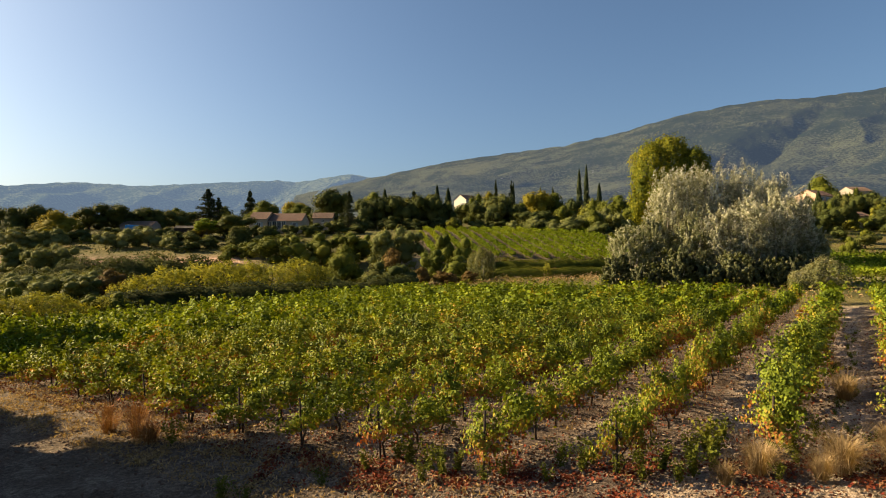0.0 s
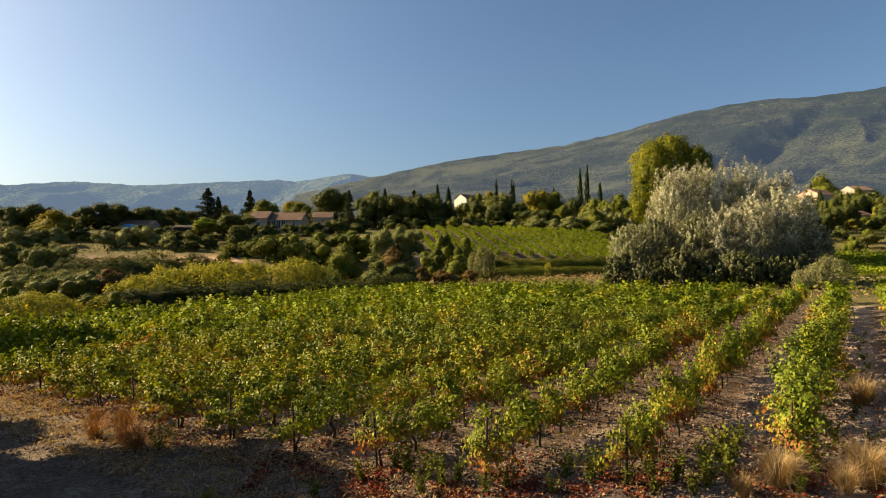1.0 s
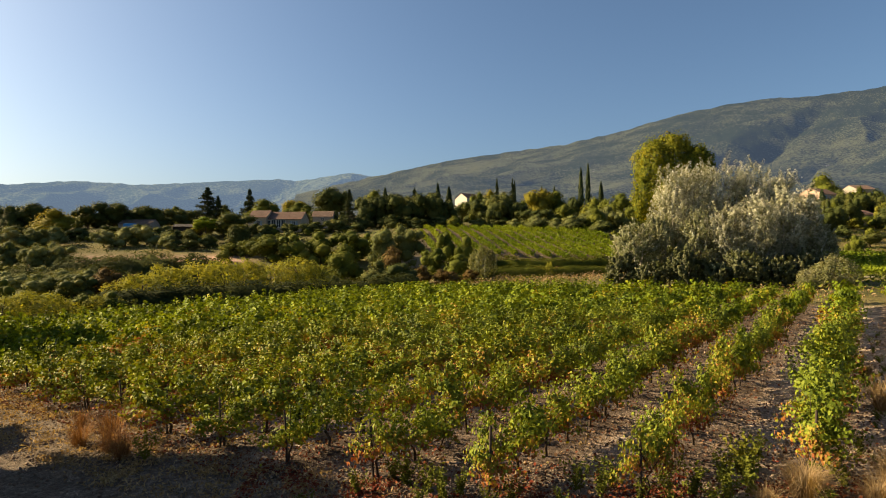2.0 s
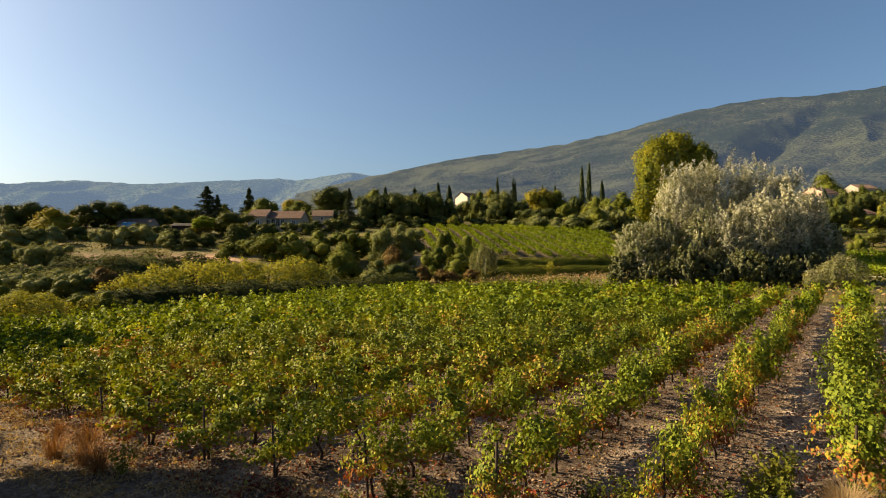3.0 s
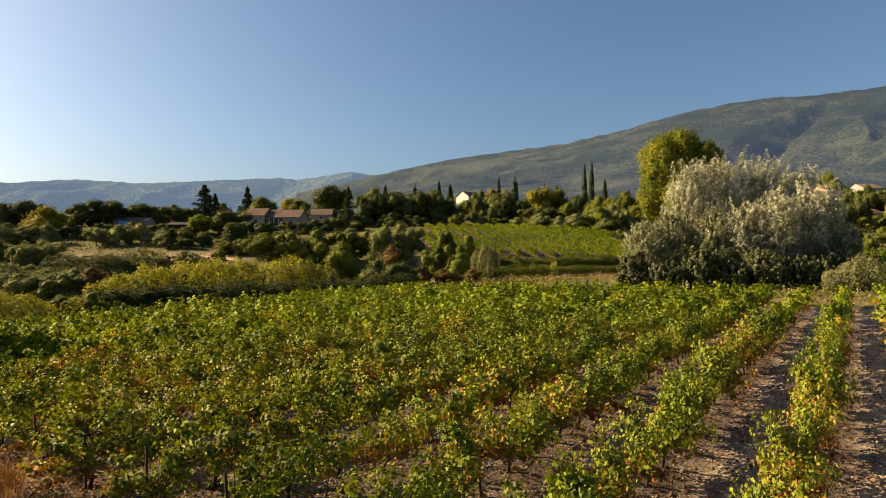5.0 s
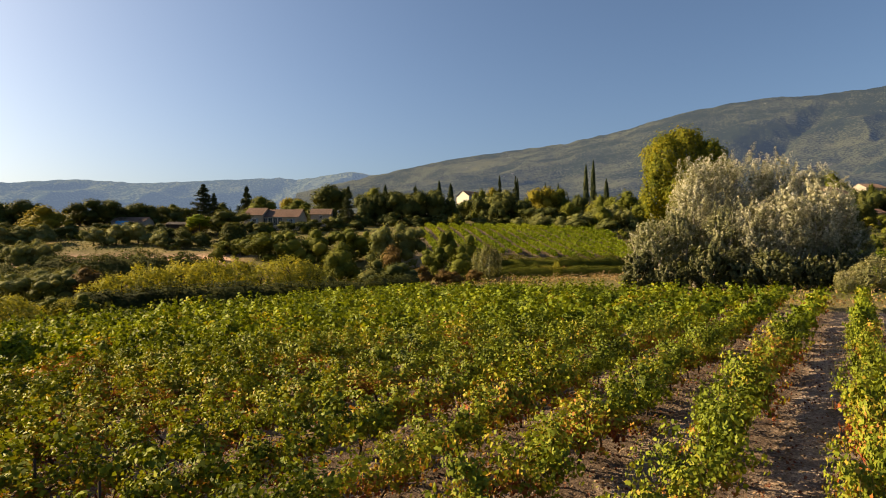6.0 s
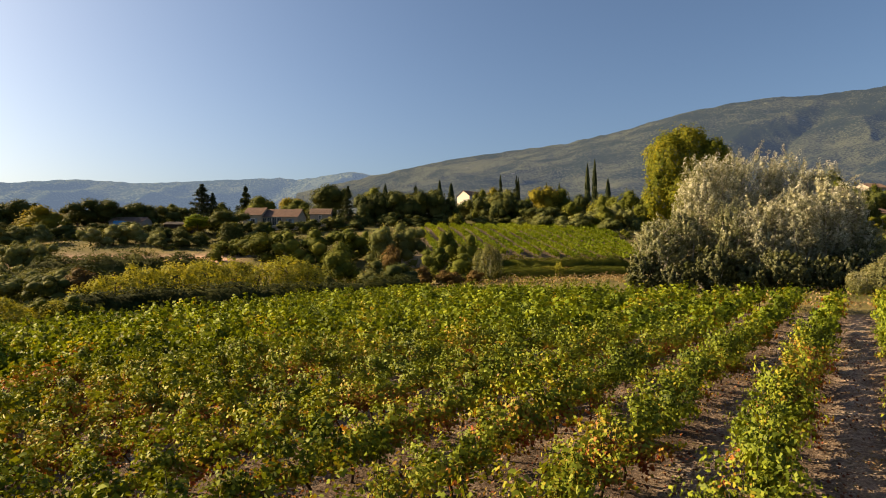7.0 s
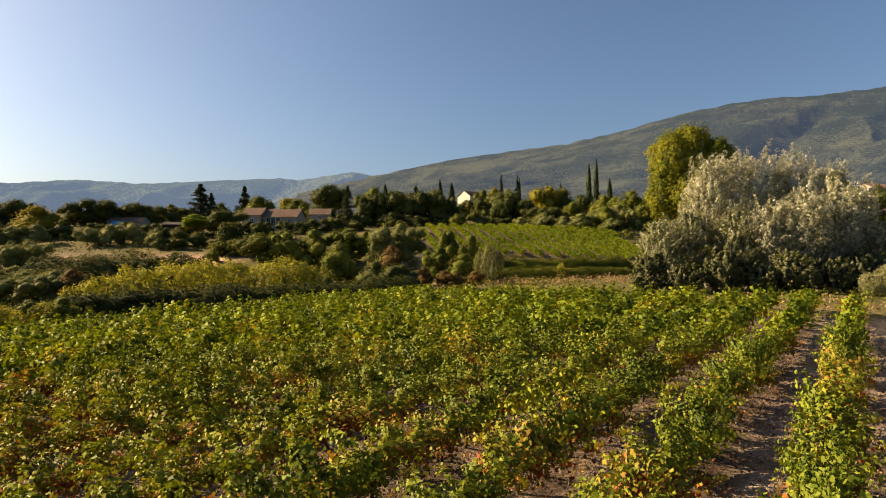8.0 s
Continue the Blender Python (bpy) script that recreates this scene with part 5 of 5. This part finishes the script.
# ---------------------------------------------------------------- shade trees outside the view, beside the field
for i, (x, y, w, h, label) in enumerate([(-20, 12.6, 12, 10.7, "large leafy tree casting shade on the headland"), (-16, 5.5, 12, 10.2, "large leafy tree casting shade on the headland"),
                                         (-24.5, 18.4, 8, 8.0, "leafy tree casting shade on the headland"), (-12, -3.5, 12, 9.4, "large leafy tree casting shade on the headland"), (-35, 33.5, 10, 10.6, "leafy tree casting shade on the vines")]):
    big_tree("shade_tree", label, "tree", x, y, w, h, 501 + i, DARK, BARK, 2600, 0.75, 0.05, group="trees beside the headland")


# ---------------------------------------------------------------- on the soil: litter, stones, dry grass, weeds
soil_rng = np.random.default_rng(77)


def on_land(xy, lift=0.0):
    return np.column_stack([xy, land(xy[:, 0], xy[:, 1]) + lift])


def along_rows(n, spread, k0=-3, k1=14, s1=40):
    """Random places near the foot of the vine rows."""
    k = soil_rng.integers(k0, k1, n)
    s = 8.2 + (s1 - 8.2) * soil_rng.uniform(0, 1, n) ** 1.6
    p = ROW0 - PITCH * k + soil_rng.normal(0, spread, n)
    return p[:, None] * ACROSS + s[:, None] * ALONG


heads = np.column_stack([soil_rng.uniform(-4, 10, 15000), soil_rng.normal(10.9, 0.9, 15000)])
heads = heads[[noise.noise((a * 1.1, b * 1.1, 4.0)) + soil_rng.normal(0, 0.12) > 0.12 for a, b in heads]]    # blown together in patches
heads[:, 1] -= 0.5 * np.minimum(heads[:, 0], 0)
ends = along_rows(3200, 0.9, 1, 15, 12)
for name, label, mat, lit_xy in (("leaf_litter", "brown and tan fallen vine leaves between the rows", LITTER, np.concatenate([along_rows(14000, 0.6), along_rows(17000, 0.42) + 1.1 * ACROSS])),
                                 ("leaf_litter", "red fallen vine leaves at the row heads", RED_LITTER, np.concatenate([ends, heads]))):
    lp = on_land(lit_xy, 0.06)
    ln = soil_rng.normal(0, 0.6, lp.shape) + np.array([0, 0, 1])
    tagged(new(name, mesh_of(name, *leaf_cards(soil_rng, lp, ln, 0.075, 0.058), mat)), label, "leaf litter", kind="stuff")


def clods(name, label, xy, low, high, mat):
    """Stones and lumps of earth, each an uneven eight-sided lump."""
    n = len(xy)
    base = np.array([(1, 0, 0), (0, 1, 0), (-1, 0, 0), (0, -1, 0), (0, 0, 0.8), (0, 0, -0.6)], float)
    tri = np.array([(0, 1, 4), (1, 2, 4), (2, 3, 4), (3, 0, 4), (1, 0, 5), (2, 1, 5), (3, 2, 5), (0, 3, 5)])
    s = soil_rng.uniform(low, high, (n, 1, 1)) * soil_rng.uniform(0.6, 1.3, (n, 6, 3))
    a = soil_rng.uniform(0, 6.28, n)
    v = base[None] * s
    c, sn = np.cos(a)[:, None], np.sin(a)[:, None]
    v = np.stack([v[..., 0] * c - v[..., 1] * sn, v[..., 0] * sn + v[..., 1] * c, v[..., 2]], -1) + on_land(xy, 0.02)[:, None]
    f = (np.arange(n)[:, None, None] * 6 + tri[None]).reshape(-1, 3)
    return tagged(new(name, mesh_of(name, v, f, mat)), label, "stones", kind="stuff")


open_xy = np.column_stack([soil_rng.uniform(-16, 14, 2000), soil_rng.uniform(8, 20, 2000)])
head_xy = np.concatenate([along_rows(1500, 1.4, 2, 13, 11), np.column_stack([soil_rng.uniform(-6, 12, 2600), soil_rng.uniform(8.8, 13.5, 2600)])])
open_xy = np.concatenate([open_xy, head_xy, along_rows(2300, 1.0, -3, 8, 34)])
rough_xy = np.column_stack([soil_rng.uniform(-18, 9, 5200), soil_rng.normal(13.0, 2.2, 5200)])
rough_xy[:, 1] -= 0.4 * np.minimum(rough_xy[:, 0] + 3, 0)
rough_xy = rough_xy[[noise.noise((a * 0.7, b * 0.7, 8.0)) + soil_rng.normal(0, 0.15) > -0.05 for a, b in rough_xy]]
gap_xy = along_rows(4500, 0.45, -4, 6, 40) + 1.19 * ACROSS
clods("clods", "small clods and stones in the tracks between the rows", gap_xy, 0.008, 0.027, EARTH)
clods("clods", "loose clods of reddish soil on the headland", rough_xy, 0.014, 0.055, CLOD)
clods("stones", "pale limestone chips and clods of dry soil", open_xy, 0.012, 0.045, EARTH)


def tuft_mesh(seed, blades, tall, spread, mat, wide=0.012):
    """A tuft of thin bent blades."""
    rng = np.random.default_rng(seed)
    a = rng.uniform(0, 2 * np.pi, blades)
    r0 = rng.uniform(0, 0.25, blades) * spread
    h = tall * rng.uniform(0.4, 1.1, blades)
    lean = spread * rng.uniform(0.3, 1.1, blades)
    d = np.column_stack([np.cos(a), np.sin(a), np.zeros(blades)])
    s = np.column_stack([-np.sin(a), np.cos(a), np.zeros(blades)]) * wide
    up = np.array([0, 0, 1.0])
    p0 = d * r0[:, None]
    p1 = d * (r0 + lean * 0.35)[:, None] + up * (h * 0.6)[:, None]
    p2 = d * (r0 + lean)[:, None] + up * (h * rng.uniform(0.55, 1.0, blades))[:, None] + rng.normal(0, 0.22 * spread, (blades, 3))
    v = np.stack([p0 - s, p0 + s, p1 + s * 0.8, p1 - s * 0.8, p2], 1)
    b = np.arange(blades)[:, None] * 5
    f = np.concatenate([b + np.array([0, 1, 2]), b + np.array([0, 2, 3]), b + np.array([3, 2, 4])], 0)
    return mesh_of("straw", v.reshape(-1, 3), f, mat)


TUFTS = [tuft_mesh(600 + i, 620 if i < 3 else 260, 0.6 if i < 3 else 0.62, 0.42 if i < 3 else 0.46, STRAW if i < 3 else RUSSET, 0.0034) for i in range(5)]
for i, (x, y, w) in enumerate([(6.0, 10.9, 1.3), (6.3, 11.3, 1.0), (7.5, 10.8, 1.5), (7.9, 11.3, 1.2), (8.6, 10.9, 1.2), (11.2, 16.0, 1.5), (11.6, 16.6, 1.1), (-8.7, 16.4, 1.7), (-9.3, 16.0, 1.4),
                              (-7.6, 14.9, 1.4), (-8.2, 15.4, 1.2), (5.2, 10.6, 0.8), (-10.4, 17.8, 1.0), (9.4, 12.2, 1.0), (13.4, 19.6, 0.9), (15.9, 24.5, 0.9), (7.0, 10.6, 1.0), (9.2, 11.2, 1.1)]):
    ob = thing("grass_tuft", "tuft of dry straw-coloured grass on bare soil", "grass", "dry grass tufts", m=pose(x, y, float(land(x, y)), 0, 0, 77 * i) @ Matrix.Diagonal((w, w, w, 1)))
    part_mesh("straw", TUFTS[3 + i % 2 if x < 0 else i % 3], ob)


def weed_meshes(seed):
    rng = np.random.default_rng(seed)
    n = 280
    stalk = rng.integers(0, 7, n)
    a, r = rng.uniform(0, 6.28, 7), rng.uniform(0.05, 0.3, 7)
    k = rng.uniform(0.1, 1, n)
    pts = np.column_stack([np.cos(a)[stalk] * r[stalk] * k, np.sin(a)[stalk] * r[stalk] * k, 0.45 * k]) + rng.normal(0, 0.035, (n, 3))
    pts[:, 2] = np.maximum(pts[:, 2], 0.02)
    st = [tube([(0, 0, 0), (math.cos(q) * w, math.sin(q) * w, 0.42)], [0.006, 0.003], 4) for q, w in zip(a, r)]
    return [mesh_of("stalk", *q, GREEN) for q in st], mesh_of("foliage", *leaf_cards(rng, pts, rng.normal(0, 0.5, pts.shape) + np.array([0, 0, 0.7]), 0.052, 0.034), GREEN)


WEEDS = [weed_meshes(650 + i) for i in range(3)]
for i, (x, y, w) in enumerate([(5.6, 12.1, 1.7), (6.0, 12.5, 1.4), (5.1, 11.8, 1.3), (-0.7, 12.4, 1.4), (-0.3, 12.0, 1.2), (-1.0, 12.7, 1.0), (0.3, 11.8, 1.0), (2.4, 11.8, 1.2), (2.8, 11.5, 1.0), (4.3, 11.3, 1.3),
                              (4.0, 11.8, 1.2), (3.4, 11.2, 0.9), (7.2, 12.0, 1.2), (1.2, 11.4, 0.9), (-4.2, 10.9, 1.0), (-3.7, 10.6, 0.8), (-6.9, 14.6, 1.4), (6.7, 11.7, 1.1), (12.9, 19.0, 0.9), (8.4, 12.9, 1.0), (4.8, 11.0, 1.2), (5.3, 11.2, 1.4), (3.8, 10.9, 1.0), (4.4, 10.7, 0.9), (0.0, 11.6, 1.2), (0.8, 11.2, 0.8),
                              (-0.4, 11.3, 0.9), (2.0, 11.0, 0.8), (3.1, 11.9, 1.2), (7.0, 11.4, 0.9), (-1.6, 12.1, 1.0), (-2.4, 11.4, 0.8), (6.2, 10.6, 0.8), (8.9, 12.0, 0.8)]):
    ob = thing("weed", "leafy green weed on the vineyard soil", "weed", "weeds", m=pose(x, y, float(land(x, y)), 0, 0, 131 * i) @ Matrix.Diagonal((w, w, w, 1)))
    for stalk in WEEDS[i % 3][0]:
        part_mesh("stalk", stalk, ob)
    part_mesh("foliage", WEEDS[i % 3][1], ob)

for i in range(30):                                       # a strip of weeds along the middle of the open track
    q = (ROW0 + PITCH * (0.5 + (i % 3 == 2)) + soil_rng.normal(0, 0.16)) * ACROSS + (13 + 0.75 * i + soil_rng.normal(0, 0.3)) * ALONG
    w = float(soil_rng.uniform(0.4, 0.75))
    ob = thing("weed", "low leafy weed on the track between vine rows", "weed", "weeds", m=pose(float(q[0]), float(q[1]), float(land(*q)), 0, 0, 97 * i) @ Matrix.Diagonal((1.2 * w, 1.2 * w, 0.7 * w, 1)))
    for stalk in WEEDS[i % 3][0]:
        part_mesh("stalk", stalk, ob)
    part_mesh("foliage", WEEDS[i % 3][1], ob)

low_xy = np.concatenate([along_rows(420, 0.9, -3, 10, 44), along_rows(520, 1.6, 1, 13, 11) - 1.6 * ALONG])
lb = [(v, f) for v, f in (leaf_cards(soil_rng, on_land(q[None] + soil_rng.normal(0, 0.16, (22, 2)), 0.0) + np.column_stack([np.zeros((22, 2)), soil_rng.uniform(0.02, 0.12, 22)]),
                                     soil_rng.normal(0, 0.6, (22, 3)) + np.array([0, 0, 0.5]), 0.1, 0.03) for q in low_xy)]
tagged(new("low_grass", mesh_of("low_grass", *join(lb), STRAW)), "low dry grass and seedlings between the rows", "grass", kind="stuff")


def scrub(name, label, areas, count, tall, leaf, mat, seed):
    """Undergrowth too tangled to tell its plants apart: lumpy masses of small leaves over stretches of the terraces."""
    rng = np.random.default_rng(seed)
    pts = []
    for x0, x1, y0, y1 in areas:
        n = int(count * (x1 - x0) * (y1 - y0))
        xy = np.column_stack([rng.uniform(x0, x1, n), rng.uniform(y0, y1, n)])
        lump = np.array([noise.noise((a * 0.28, b * 0.28, seed)) + 0.5 * noise.noise((a * 0.8, b * 0.8, seed + 2)) for a, b in xy])
        keep = (lump > -0.08) & ((xy @ ALONG > 55) | (xy @ ACROSS < -48))
        xy, lump = xy[keep], lump[keep]
        z = tall * np.clip(lump + 0.08, 0, 0.7) ** 0.6 * rng.uniform(0.0, 1.0, len(xy)) ** 0.8
        pts.append(on_land(xy, 0.0) + np.column_stack([np.zeros((len(xy), 2)), z]))
    p = np.concatenate(pts)
    nrm = rng.normal(0, 1.0, p.shape) + np.array([0, 0, 0.4])
    return tagged(new(name, mesh_of(name, *leaf_cards(rng, p, nrm, leaf * 1.4, leaf), mat)), label, "undergrowth", kind="stuff")


scrub("undergrowth", "low green undergrowth covering the hollow", [(-75, 20, 76, 128), (-8, 50, 126, 142), (24, 80, 50, 92), (60, 140, 112, 122), (75, 170, 142, 182)], 2.6, 1.4, 0.22, GREEN, 3)
# the third stretch, beside the field, stands in for shadow on pale ground
scrub("dark_undergrowth", "dark evergreen undergrowth on the terraces, and in place of shadow beside the field", [(-130, -35, 142, 176), (-140, -45, 96, 124), (-62, -14, 42, 82), (-30, 48, 188, 205), (46, 100, 140, 190)], 2.2, 2.2, 0.3, DARK, 5)
# more dark leaves added to fill that shadow strip
scrub("bramble_thicket", "very dark tangled leaves standing in for shadow along the field edge", [(-42, -22, 66, 76), (-28, -10, 70, 80), (-14, 0, 76, 86)], 9.0, 2.6, 0.2, SHADE_LEAF, 12)
scrub("dry_grass", "dry golden grass on the terrace edges", [(-12, 48, 92, 132), (-45, -10, 90, 128), (14, 62, 34, 66)], 3.2, 0.9, 0.17, STRAW, 8)


scrub("golden_grass", "tall dry golden grass along the field edge", [(-6, 34, 97, 111)], 6.0, 1.5, 0.16, STRAW, 9)


# ---------------------------------------------------------------- small things by the houses
wall_thing = thing("retaining_wall", "dry stone retaining wall with pale coping", "wall", m=pose(-5.2, 128.5, float(land(-5.2, 128.5)), 0, 0, 3))
bm = bmesh.new()
box(bm, -4.2, 4.2, -0.3, 0.3, -0.5, 2.2)
part("wall", bm, STONE, wall_thing)
bm = bmesh.new()
box(bm, -4.3, 4.3, -0.36, 0.36, 2.2, 2.36)
bmesh.ops.bevel(bm, geom=bm.edges[:], offset=0.03, affect="EDGES")
part("coping", bm, ROAD, wall_thing)

tarp = thing("tarpaulin", "bright blue tarpaulin over a stack by the cottage", "tarpaulin", m=pose(-96.5, 178, float(land(-96.5, 178)) - 0.1))
bm = bmesh.new()
box(bm, -1.7, 1.7, -0.8, 0.8, 1.3, 2.6)
bmesh.ops.subdivide_edges(bm, edges=bm.edges[:], cuts=4, use_grid_fill=True)
for v in bm.verts:
    v.co += Vector((noise.noise(v.co * 1.3), noise.noise(v.co * 1.7 + Vector((5, 0, 0))), 0.8 * noise.noise(v.co * 1.1 + Vector((0, 9, 0))))) * 0.2
part("sheet", bm, TARP, tarp)
bm = bmesh.new()
for i in range(5):
    for k in range(8):
        box(bm, -1.5 + 0.38 * k, -1.16 + 0.38 * k, -0.65, 0.65, 0.3 * i, 0.3 * i + 0.27)
part("log_stack", bm, TIMBER, tarp, "stacked dark logs under the sheet")
